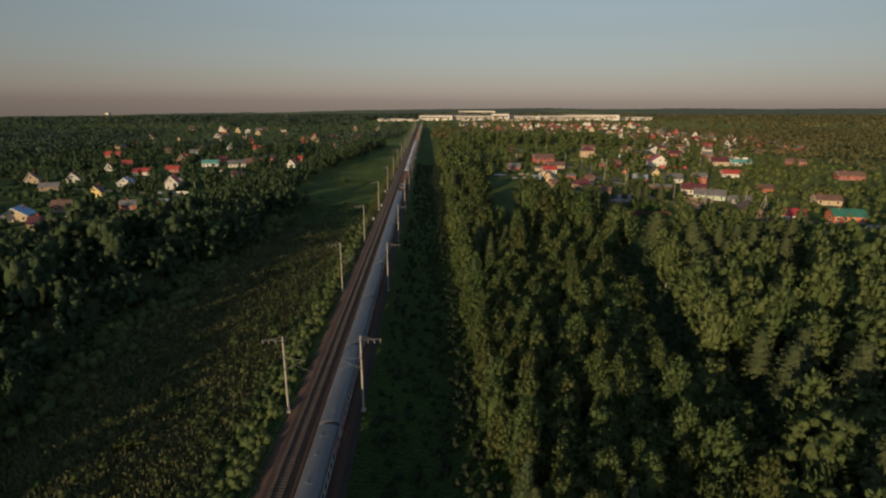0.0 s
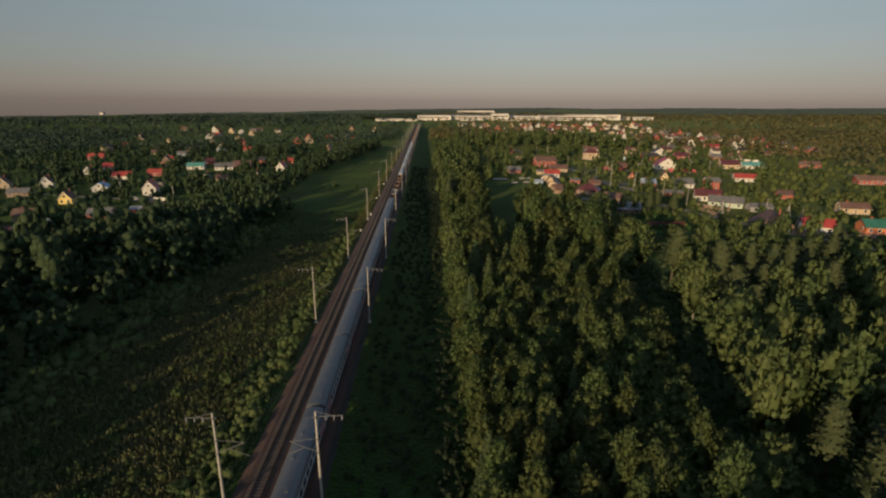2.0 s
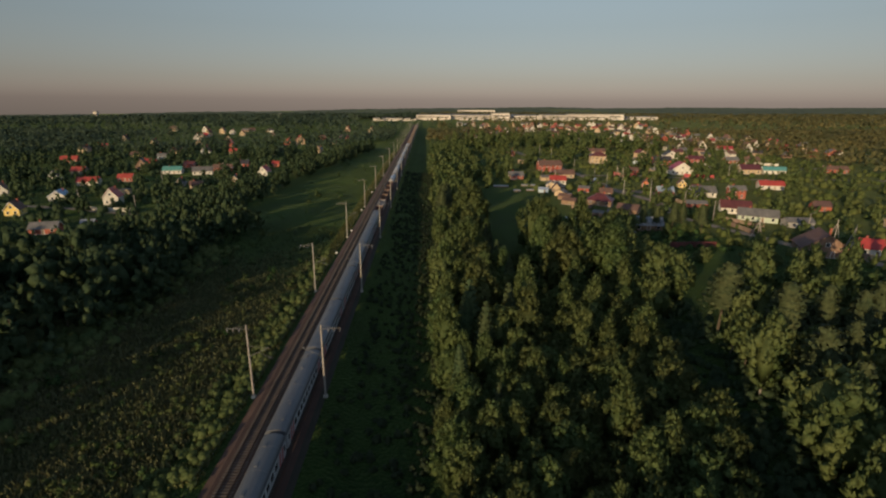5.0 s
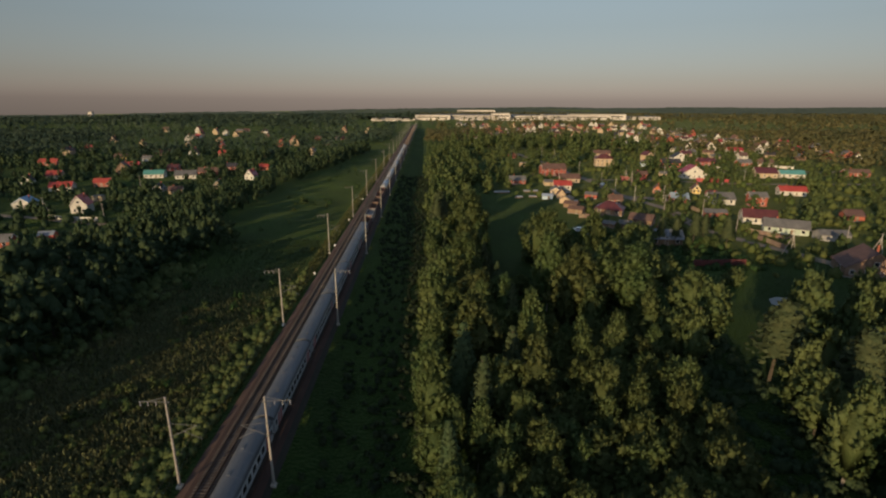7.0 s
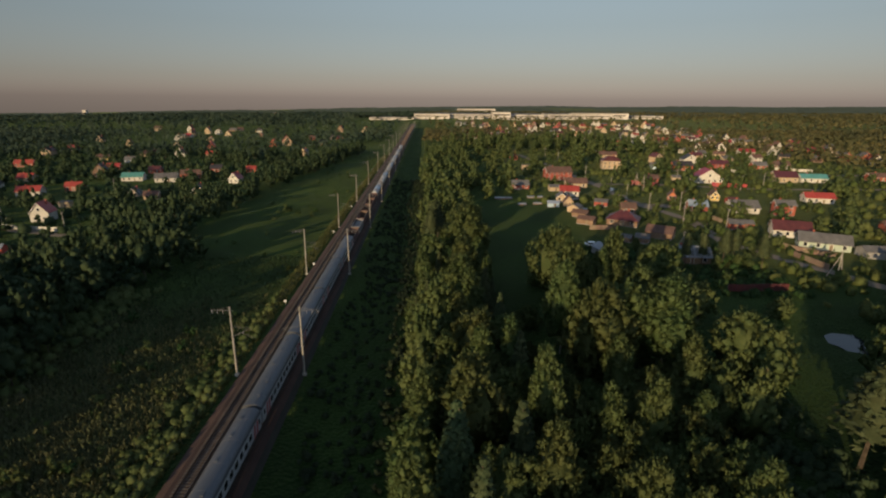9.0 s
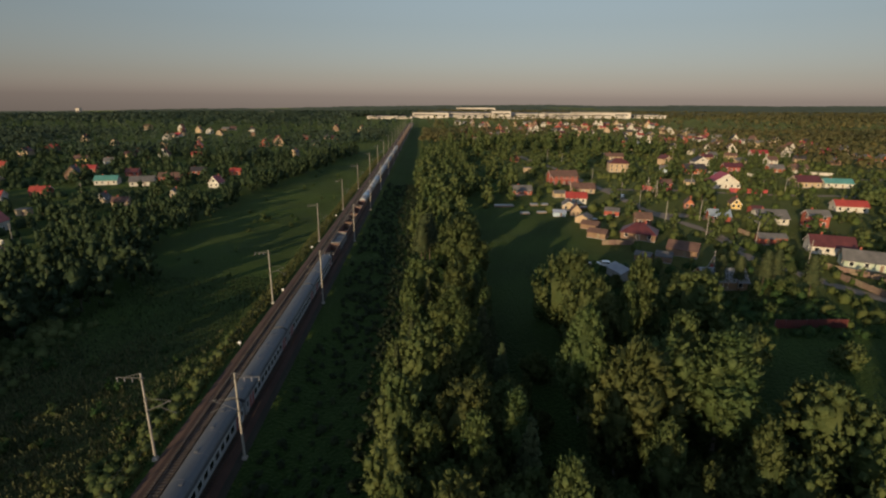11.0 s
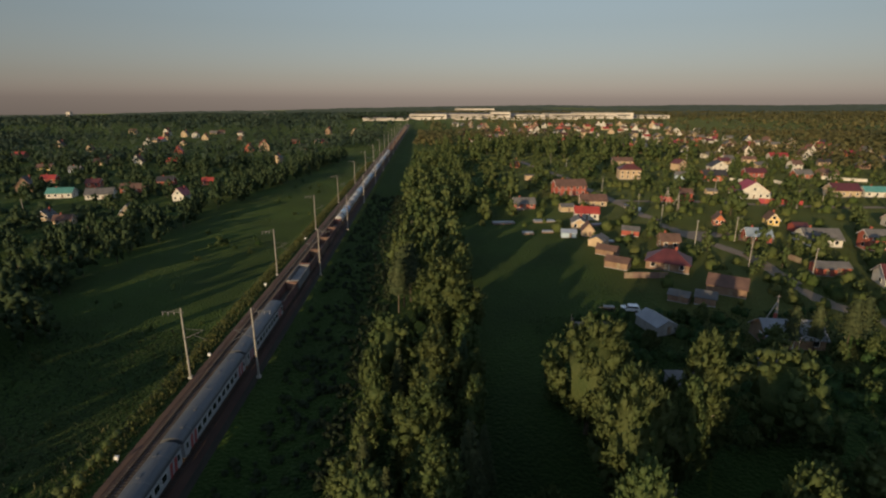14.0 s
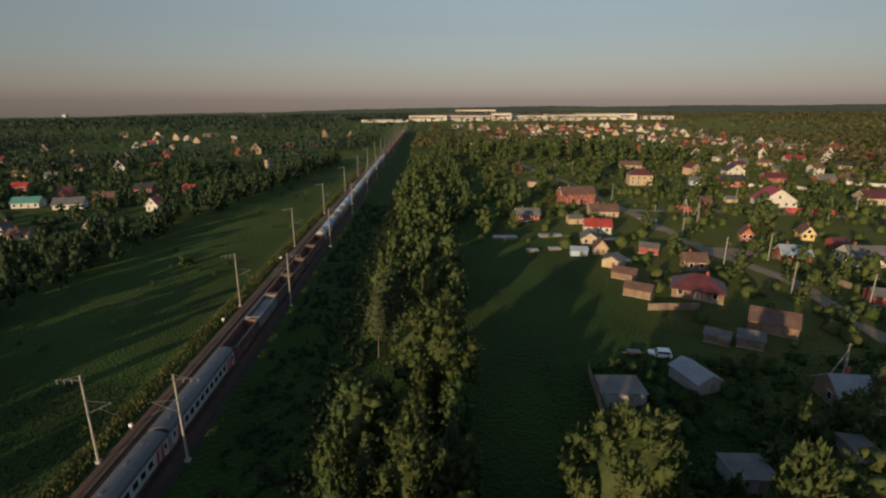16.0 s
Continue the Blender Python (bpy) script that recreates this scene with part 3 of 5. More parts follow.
def window(parent, m, w, h):
    """A casement in a wall's face: frame, pane and sill. m: middle of the window on the wall, its front along -y."""
    wi = part("window", box(B(), 0, 0, -h / 2 - 0.1, w + 0.2, 0.08, h + 0.2), TRIM, parent, m=m)
    part("pane", box(B(), 0, -0.035, -h / 2, w, 0.03, h), GLASS, wi)


HOUSE_RNG = random.Random(4)
FOOT = []


def house(x, y, yaw, w, d, h, shape, wall, roof, far=False):
    """A small house or shed. shape: g gable end to the front, s ridge along the front, h hipped, f flat."""
    rng = HOUSE_RNG
    w, d = w * 0.92, d * 0.92
    wm, wn_ = WALLS[wall]
    rm, rn = ROOFS[roof]
    small = h < 2.5 and not (shape == "g" and roof == "dark")
    name = "shed" if small or shape == "f" else "house"
    what = {"g": "gable roof", "s": "pitched roof", "h": "hipped roof", "f": "flat roof"}[shape]
    root = thing(name, pose(x, y, gz(x, y) - 0.15, 0, 0, yaw), f"{wn_} {'garden shed' if name == 'shed' else 'village house'} with a {rn} {what}", name, "village " + name + "s")
    FOOT.append((x, y, max(w, d) * 0.62))
    if shape in "gs":
        span, run = (w, d) if shape == "g" else (d, w)
        rise = span * (0.62 if (shape == "g" and roof in ("dark", "brown", "red") and w < 11) else 0.34 if name == "house" else 0.25)
        spin = pose(0, 0, 0) if shape == "g" else pose(0, 0, 0, 0, 0, 90)
        body = part("wall", gable_wall(span, run, h, rise), wm, root, m=spin)
        top = part("roof", gable_roof(span, run, h, rise, 0.45 if name == "house" else 0.25, 0.14), rm, root, m=spin)
        if name == "house":
            part("chimney", box(B(), span * 0.17, run * 0.2, h + rise * 0.45, 0.55, 0.55, rise * 0.55 + 0.7), WALLS["brick"][0], top, "brick chimney")
            if not far:
                for s in (-1, 1):
                    part("bargeboard", prism([(-span / 2 - 0.4, h - 0.32), (0, h + rise - 0.02), (span / 2 + 0.4, h - 0.32), (span / 2 + 0.4, h - 0.52), (0, h + rise - 0.26), (-span / 2 - 0.4, h - 0.52)], s * (run / 2 + 0.46) - 0.03, s * (run / 2 + 0.46) + 0.03), TRIM if wall in ("white", "cream", "yellow", "brick") else WOOD, top)
    elif shape == "h":
        body = part("wall", box(B(), 0, 0, 0, w, d, h), wm, root)
        rise = d * 0.36
        top = part("roof", hip_roof(w, d, h, rise, 0.5), rm, root)
        part("chimney", box(B(), w * 0.15, 0.4, h + rise * 0.5, 0.6, 0.6, rise * 0.5 + 0.7), WALLS["brick"][0], top, "brick chimney")
    else:
        body = part("wall", box(B(), 0, 0, 0, w, d, h), wm, root)
        b = B()
        box(b, 0, 0, 0, w + 0.5, d + 0.5, 0.14, m=pose(0, 0, h, -2.5))
        top = part("roof", b, rm, root)
        rise = 0
    part("plinth", box(B(), 0, 0, -0.3, w + 0.12, d + 0.12, 0.65), WALLS["grey"][0], root)
    # openings on the front and on both sides
    if name == "house":
        n = 2 if far else max(2, int(w / 3.0))
        zs = [1.75] + ([4.3] if h > 4.8 else [])
        for z in zs:
            for k in range(n):
                xx = (k + 0.5) / n * w - w / 2
                if k == n // 2 and z < 2 and n > 2:
                    dr = part("door", box(B(), xx, -d / 2 - 0.02, 0.3, 0.95, 0.08, 2.0), WOOD, root)
                    if not far:
                        part("frame", box(B(), xx, -d / 2 - 0.01, 0.3, 1.15, 0.05, 2.12), TRIM, dr)
                else:
                    if far:
                        part("window", box(B(), xx, -d / 2 - 0.03, z - 0.6, 1.1, 0.1, 1.25), GLASS, root)
                    else:
                        window(root, pose(xx, -d / 2 - 0.03, z), 1.05, 1.25)
            if not far:
                for s in (-1, 1):
                    for yy in (-d * 0.12,):
                        window(root, pose(s * (w / 2 + 0.03), yy, z, 0, 0, 90 * s), 1.0, 1.25)
        if shape == "g" and rise > 2.4:
            window(root, pose(0, -d / 2 - 0.03, h + rise * 0.32), 1.1, 1.2)
    elif not far:
        dr = part("door", box(B(), w * 0.12, -d / 2 - 0.02, 0.3, 0.9, 0.07, 1.8), WOOD, root)
        part("handle", box(B(), w * 0.12 + 0.33, -d / 2 - 0.08, 1.2, 0.05, 0.06, 0.16), STEEL, dr)
    return root


house(110.0, 412.7, 4, 17.0, 9.0, 5.2, "s", "brick", "brown")
house(163.7, 469.7, -8, 14.2, 10.0, 6, "h", "cream", "maroon")
house(185.2, 539.3, -8, 15.9, 8.0, 3, "s", "cream", "brown")
house(114.2, 386.3, -6, 12.6, 8.0, 3, "s", "cream", "brown")
house(102.8, 358.5, -10, 10.2, 7.0, 3, "s", "white", "red")
house(81.2, 382.7, 0, 10.1, 7.0, 2.6, "s", "brick", "grey")
house(95.3, 343.7, -12, 5.7, 8.0, 2.8, "g", "cream", "grey")
house(95.6, 332.5, -12, 5.0, 6.0, 2.3, "g", "cream", "brown")
house(100.4, 521.9, 0, 6.0, 7.0, 3, "g", "orange", "brown")
house(99.9, 460.3, 0, 7.5, 5.0, 3.2, "f", "cream", "grey")
house(87.9, 330.4, -10, 5.6, 4.0, 2, "s", "blue", "greyblue")
house(111.0, 331.5, -25, 6.4, 5.0, 2.2, "s", "brick", "grey")
house(98.6, 373.5, 0, 6.2, 5.0, 2.4, "s", "cream", "grey")
house(201.2, 405.6, -10, 17.0, 12.0, 3.2, "g", "white", "red")
house(211.1, 458.5, -4, 14.4, 9.0, 3.6, "s", "orange", "dark")
house(239.2, 503.1, -6, 12.3, 10.0, 3.4, "g", "white", "dark")
house(247.0, 474.5, -8, 13.3, 8.0, 3.2, "s", "brick", "maroon")
house(276.3, 471.8, -5, 10.6, 8.0, 2.8, "s", "brick", "grey")
house(297.0, 477.1, -5, 11.4, 8.0, 2.8, "s", "brown", "brown")
house(251.5, 408.2, -8, 14.1, 10.0, 3.4, "s", "cream", "maroon")
house(316.4, 596.3, -15, 11.4, 9.0, 2.8, "g", "white", "brown")
house(328.3, 572.2, -10, 14.9, 8.0, 3, "s", "white", "red")
house(409.8, 592.9, -8, 16.2, 8.0, 3, "s", "orange", "red")
house(447.0, 675.7, -10, 13.2, 8.0, 3, "s", "brick", "red")
house(397.5, 701.2, -10, 13.8, 7.0, 3.4, "s", "white", "grey")
house(364.1, 702.2, -10, 11.5, 7.0, 3, "s", "cream", "brown")
house(439.8, 715.6, -10, 13.0, 7.0, 3, "g", "cream", "brown")
house(387.5, 592.9, -10, 9.2, 6.0, 2.4, "s", "orange", "red")
house(151.5, 345.8, -20, 4.0, 6.0, 2.6, "g", "orange", "brown")
house(173.2, 346.4, -15, 4.5, 6.0, 2.6, "g", "yellow", "brown")
house(153.3, 324.3, -14, 8.5, 7.0, 2.6, "s", "brick", "greyblue")
house(171.2, 318.9, -8, 12.6, 9.0, 2.8, "s", "white", "grey")
house(166.2, 404.5, -8, 8.4, 6.0, 2.6, "s", "brick", "brown")
house(194.8, 465.5, -15, 6.7, 6.0, 3, "s", "blue", "grey")
house(176.2, 335.2, -8, 5.1, 6.0, 2.4, "s", "brick", "maroon")
house(186.5, 415.0, -10, 5.4, 5.0, 2, "s", "cream", "grey")
house(107.5, 294.0, -28, 12.5, 9.5, 2.6, "h", "brown", "maroon")
house(94.6, 317.6, -35, 5.8, 6.0, 2.4, "g", "cream", "grey")
house(94.1, 307.2, -35, 6.9, 5.0, 2, "s", "brown", "brown")
house(92.7, 294.2, -35, 7.1, 5.0, 2.2, "s", "brown", "brown")
house(114.0, 274.6, -34, 9.8, 8.4, 2.4, "s", "brown", "brown")
house(99.0, 269.3, -38, 5.1, 4.0, 1.8, "s", "brown", "grey")
house(104.4, 267.2, -30, 5.0, 5.0, 2, "s", "brown", "grey")
house(72.2, 251.2, -3, 7.4, 6.6, 2.3, "f", "grey", "grey")
house(86.2, 253.6, 14, 5.4, 7.6, 2.2, "g", "grey", "silver")
house(110.8, 247.4, -8, 12.0, 8.0, 2.6, "s", "brown", "silver")
house(99.2, 234.6, -8, 3.5, 4.0, 2, "f", "grey", "grey")
house(81.6, 231.0, -4, 5.8, 5.4, 2.2, "f", "grey", "grey")
house(117.7, 315.9, -10, 6.3, 6.0, 3, "s", "brown", "brown")
house(150.2, 289.0, -20, 5.2, 6.0, 2.4, "s", "brick", "grey")
house(164.4, 277.6, -22, 13.2, 9.0, 3, "s", "white", "maroon")
house(185.4, 312.1, -10, 8.2, 6.0, 4.9, "s", "brick", "grey")
house(164.5, 261.1, -28, 15.9, 8.0, 2.8, "s", "greenw", "grey")
house(153.1, 289.5, -8, 8.9, 5.0, 2.4, "s", "brick", "grey")
house(223.9, 342.2, -15, 13.9, 7.0, 3, "s", "white", "red")
house(267.2, 404.4, -10, 16.0, 7.0, 3, "s", "white", "teal")
house(173.8, 249.5, -8, 11.0, 6.0, 2.4, "s", "grey", "grey")
house(209.7, 283.8, -10, 7.2, 6.0, 2.4, "s", "brown", "brown")
house(317.1, 411.4, -10, 16.4, 7.0, 3, "s", "brick", "brown")
house(154.1, 211.1, -22, 15.2, 12.0, 3, "g", "brown", "brown")
house(171.7, 210.6, -24, 11.3, 8.0, 3, "s", "white", "red")
house(195.5, 209.3, -12, 13.3, 8.0, 3, "s", "orange", "green")
house(215.9, 246.5, -15, 12.5, 7.0, 2.8, "s", "cream", "brown")
house(298.3, 332.5, -15, 16.7, 8.0, 3, "s", "brick", "brown")
house(190.5, 187.5, -15, 7.2, 6.0, 2.4, "s", "grey", "grey")
house(206.0, 279.5, -15, 7.9, 6.0, 2.4, "s", "brick", "brown")
house(-148.4, 219.7, 14, 10.2, 8.0, 3.2, "s", "yellow", "maroon")
house(-172.7, 237.9, 14, 11.6, 9.0, 3, "g", "cream", "blue")
house(-145.1, 237.2, 14, 7.3, 7.0, 2.8, "s", "brick", "silver")
house(-165.2, 257.2, 14, 9.5, 8.0, 3, "s", "brown", "brown")
house(-214.2, 318.1, 14, 11.3, 7.0, 2.6, "s", "brown", "grey")
house(-173.7, 297.6, 14, 6.7, 8.0, 3.2, "g", "yellow", "brown")
house(-178.6, 335.4, 14, 8.9, 9.0, 3, "g", "white", "blue")
house(-135.3, 263.5, 14, 10.8, 7.0, 2.6, "s", "brick", "grey")
house(-125.2, 275.2, 14, 5.7, 5.0, 2.2, "s", "red", "silver")
house(-143.7, 325.3, 10, 8.0, 8.0, 4.4, "g", "white", "red")
house(-195.9, 388.2, 12, 13.0, 8.0, 3, "s", "white", "red")
house(-232.0, 434.4, 12, 9.2, 8.0, 3, "s", "cream", "red")
house(-180.3, 402.7, 12, 9.8, 7.0, 3, "s", "brick", "red")
house(-244.7, 344.8, 25, 8.4, 8.0, 3, "g", "cream", "brown")
house(-221.2, 349.7, 25, 7.8, 8.0, 3, "g", "white", "brown")
house(-198.2, 457.6, 12, 9.3, 8.0, 3.5, "g", "brown", "dark")
house(-286.3, 506.3, 12, 14.0, 8.0, 3, "s", "brick", "red")
house(-232.0, 409.2, 12, 6.2, 7.0, 2.6, "g", "white", "dark")
house(-94.8, 427.2, -6, 6.7, 8.0, 3.2, "g", "white", "red")
house(-104.4, 394.2, 14, 7.0, 9.0, 1.3, "g", "cream", "dark")
house(-136.2, 385.0, 14, 6.2, 9.0, 1.3, "g", "cream", "dark")
house(-121.5, 375.1, 12, 7.6, 6.0, 2.6, "s", "cream", "brown")
house(-143.9, 437.8, 16, 14.5, 9.0, 3, "s", "white", "grey")
house(-167.2, 440.9, 10, 13.8, 8.0, 3, "s", "white", "teal")
house(-136.7, 458.6, 10, 15.0, 8.0, 3, "s", "brick", "brown")
house(-130.2, 483.4, 8, 10.6, 8.0, 3, "s", "brick", "dark")
house(-103.0, 481.9, 6, 7.1, 6.0, 2.8, "s", "orange", "red")
house(-210.4, 493.3, 10, 9.1, 7.0, 2.8, "s", "brick", "red")
house(-169.8, 474.3, 10, 8.6, 7.0, 2.8, "s", "brick", "maroon")
house(-223.6, 539.4, 10, 8.3, 7.0, 2.8, "s", "greyblue", "grey")
house(-253.0, 550.1, 10, 10.7, 7.0, 2.8, "s", "yellow", "brown")
house(-153.8, 354.6, 10, 5.4, 5.0, 3, "f", "cream", "grey")

# far streets of the villages, ever smaller with the distance
FAR_RNG = random.Random(11)


def far_houses(n, x0, x1, y0, y1, lean):
    made = 0
    while made < n:
        y = FAR_RNG.uniform(y0, y1)
        x = FAR_RNG.uniform(x0, x1) * (0.55 + 0.45 * y / y1) + lean * (y - y0)
        if any(math.hypot(x - a, y - b) < 13 for a, b, _ in FOOT):
            continue
        house(round(x, 1), round(y, 1), FAR_RNG.uniform(-25, 25), FAR_RNG.uniform(7, 12), FAR_RNG.uniform(6, 9), FAR_RNG.choice((2.8, 3, 3.2, 5.0)), FAR_RNG.choice("gggss"),
              FAR_RNG.choice(("white", "white", "cream", "cream", "cream", "brick", "brown", "white")), FAR_RNG.choice(("brown", "brown", "red", "grey", "maroon", "dark", "grey", "brown")), True)
        made += 1


far_houses(110, 90, 480, 690, 1150, 0.0)
far_houses(34, 240, 480, 500, 720, 0.0)
far_houses(34, -420, -70, 560, 980, 0.0)

# ---- factory on the horizon ----
def factory_hall(x, y, w, d, h, label="long pale factory hall with a flat roof and dark window band"):
    f = thing("factory_hall", pose(x, y, gz(x, y) - 0.3, 0, 0, -2), label, "factory hall", "factory halls")
    part("wall", box(B(), 0, 0, 0, w, d, h), PALE, f)
    part("roof", box(B(), 0, 0, h, w + 0.8, d + 0.8, 0.5), ROOFS["grey"][0], f)
    part("window_band", box(B(), 0, -d / 2 - 0.1, h * 0.55, w * 0.9, 0.1, h * 0.16), GLASS, f)
    for k in range(max(1, int(w / 60))):
        part("gate", box(B(), -w / 2 + 30 + 60 * k, -d / 2 - 0.12, 0, 5, 0.14, 4.5), ROOFS["grey"][0], f)


factory_hall(190, 1500, 280, 120, 11)
factory_hall(430, 1505, 170, 100, 12)
factory_hall(215, 1430, 46, 40, 17, "pale taller factory block standing at the long hall")
factory_hall(-60, 1420, 110, 50, 6)
factory_hall(40, 1450, 90, 50, 14)
factory_hall(140, 1420, 60, 30, 7)
factory_hall(360, 1410, 90, 25, 6)
factory_hall(610, 1520, 110, 60, 8)
factory_hall(480, 1470, 150, 30, 15)
factory_hall(208, 2050, 140, 60, 17)
factory_hall(120, 1380, 40, 20, 5)
factory_hall(250, 1385, 70, 20, 4)
factory_hall(-1350, 1750, 140, 40, 12)
factory_hall(-1500, 1900, 90, 40, 16)
factory_hall(-1030, 1750, 11, 11, 24, "pale distant tower block among woods")
factory_hall(-480, 1900, 60, 30, 10)

# ---- village things ----
def lamp_pole(x, y, h=8.8, lamp=False):
    p = thing("utility_pole", pose(x, y, gz(x, y) - 0.1), "pale concrete utility pole beside a village street", "utility pole", "village utility poles")
    b = B()
    tube(b, (0, 0, 0), (0, 0, h), 0.17, 0.11, 8)
    part("post", b, CONCRETE, p)
    part("crossarm", box(B(), 0, 0, h - 0.5, 1.3, 0.09, 0.1), STEEL, p)
    if lamp:
        b = B()
        tube(b, (0, 0, h - 0.1), (0.9, -0.5, h + 0.25), 0.04)
        box(b, 1.1, -0.6, h + 0.2, 0.6, 0.25, 0.12)
        part("lamp_head", b, STEEL, p)


for x, y, l in ((127.8, 366.8, 0), (129, 532.7, 0), (133.5, 505.2, 0), (129.8, 419.2, 0), (128.1, 318.1, 0), (144.9, 323.1, 1), (127.9, 344.1, 0), (206, 377.3, 1),
                (224.7, 386.2, 1), (180.8, 401.6, 0), (231.3, 532.2, 0), (132.6, 295.1, 0), (145.2, 286, 0), (146, 262, 0), (168, 236, 1), (-121, 305, 0), (-150, 390, 0), (-128, 436, 0)):
    lamp_pole(x, y, 8.8, bool(l))


def braced_pole(x, y, yaw):
    p = thing("braced_pole", pose(x, y, gz(x, y) - 0.1, 0, 0, yaw), "pale power-line pole propped by two leaning struts", "braced pole", "braced power poles")
    for a, n in (((0, 0, 0), "post"), ((2.3, 0.6, 0), "strut"), ((-1.6, 1.8, 0), "strut")):
        b = B()
        tube(b, a, (0, 0, 8.4 if n == "post" else 7.2), 0.16, 0.11, 8)
        part(n, b, CONCRETE, p)
    part("crossarm", box(B(), 0, 0, 8.0, 1.6, 0.1, 0.1), STEEL, p)


for x, y, r in ((148.9, 385, 0), (147.3, 371, 30), (144.2, 229, 10), (171.4, 226.9, 0), (171.5, 218.8, 40), (168.3, 164.2, 0), (111, 252, 20), (-157.3, 318.6, 0)):
    braced_pole(x, y, r)


def fence(x0, y0, x1, y1, h, mat, label, step=2.5):
    """Boarded panels between posts."""
    L = math.hypot(x1 - x0, y1 - y0)
    n = max(1, round(L / step))
    f = thing("fence", pose(x0, y0, gz(x0, y0) - 0.05, 0, 0, math.degrees(math.atan2(y1 - y0, x1 - x0))), label, "fence", "village fences")
    for k in range(n):
        u = (k + 0.5) / n
        dz = gz(x0 + (x1 - x0) * u, y0 + (y1 - y0) * u) - gz(x0, y0)
        pn = part("panel", box(B(), (k + 0.5) * L / n, 0, 0.1, L / n - 0.06, 0.05, h + random.uniform(-0.05, 0.05)), mat, f, m=pose(0, 0, dz))
        part("post", box(B(), k * L / n, 0.06, 0, 0.12, 0.12, h + 0.2), STEEL if mat is not WOOD else WOOD, f, m=pose(0, 0, dz))


RED_F, MAR_F, WHITE_F = ROOFS["red"][0], ROOFS["maroon"][0], WALLS["white"][0]
for a in ((148.7, 395.2, 162.2, 385.8), (196.6, 390.6, 214, 384.3)):
    fence(*a, 2.4, RED_F, "bright red sheet-metal fence round a garden")
for a in ((219.7, 454.7, 226, 448), (240.7, 449.6, 243, 433.1), (285, 466, 305, 454), (-151.1, 309.6, -120.9, 305.3)):
    fence(*a, 1.9, WHITE_F, "pale concrete panel fence along a garden")
for a in ((91, 284.4, 103.2, 284.4), (149, 324.8, 150.2, 297.4), (147.9, 251.7, 147.5, 236.1), (69.4, 259.5, 67.3, 243.3), (160, 205, 186, 199), (150, 262, 160, 249)):
    fence(*a, 1.7, WOOD, "weathered brown board fence beside the plots")
for a in ((108, 220.4, 124.3, 220.3),):
    fence(*a, 2.0, MAR_F, "dark maroon metal fence at a garden edge")


def cold_frame(x, y, w, d):
    c = thing("garden_frame", pose(x, y, gz(x, y), 0, 0, 2), "low pale plastic-covered garden bed frame", "garden frame", "garden frames")
    part("base", box(B(), 0, 0, 0, w, d, 0.5), WOOD, c)
    part("cover", prism([(-w / 2, 0.5), (w / 2, 0.5), (w / 2 - 0.2, 0.85), (-w / 2 + 0.2, 0.85)], -d / 2, d / 2), ROOFS["silver"][0], c, "pale plastic cover")


for a in ((68, 355.2, 9, 3), (84.7, 355.3, 8.6, 3), (74.2, 335.7, 4, 2), (82, 337.5, 4.1, 2), (79, 378, 3, 2), (104, 346, 5, 2.5), (100, 322, 3, 2.2)):
    cold_frame(*a)


def car(x, y, yaw, paint, label):
    c = thing("car", pose(x, y, gz(x, y), 0, 0, yaw), label, "car", "parked cars")
    part("body", prism([(-2.1, 0.35), (2.1, 0.35), (2.15, 0.75), (1.9, 0.98), (1.0, 1.05), (0.5, 1.55), (-1.6, 1.6), (-2.05, 1.05)], -0.85, 0.85), paint, c)
    for s in (-1, 1):
        part("side_window", prism([(0.85, 1.08), (0.45, 1.48), (-1.5, 1.52), (-1.8, 1.1)], s * 0.86 - 0.012, s * 0.86 + 0.012), GLASS, c)
        for xx in (-1.35, 1.35):
            b = B()
            tube(b, (xx, s * 0.72, 0.34), (xx, s * 0.9, 0.34), 0.34, 0.34, 14)
            wh = part("wheel", b, TYRE, c)
            b = B()
            tube(b, (xx, s * 0.89, 0.34), (xx, s * 0.91, 0.34), 0.2, 0.2, 10)
            part("rim", b, STEEL, wh)
        part("headlight", box(B(), 2.1, s * 0.6, 0.7, 0.06, 0.35, 0.16), TRIM, c)
    part("windscreen", prism([(1.02, 1.07), (1.06, 1.07), (0.57, 1.53), (0.52, 1.53)], -0.74, 0.74), GLASS, c)


car(84.4, 263.2, 165, CAR_WHITE, "white parked off-road car on the grass")
car(127.2, 378.3, 60, CAR_DARK, "dark parked car on a village street")
car(130.5, 372.0, 58, CAR_WHITE, "white parked car on a village street")
tr = thing("car_trailer", pose(79.6, 264.0, gz(79.6, 264), 0, 0, 170), "small dark two-wheeled trailer on the grass", "trailer")
part("bed", box(B(), 0, 0, 0.5, 2.6, 1.5, 0.5, bevel=0.04), CAR_DARK, tr)
part("drawbar", box(B(), 1.8, 0, 0.5, 1.1, 0.1, 0.1), STEEL, tr)
for s in (-0.8, 0.8):
    b = B()
    tube(b, (0, s - 0.08, 0.32), (0, s + 0.08, 0.32), 0.32, 0.32, 12)
    part("wheel", b, TYRE, tr)


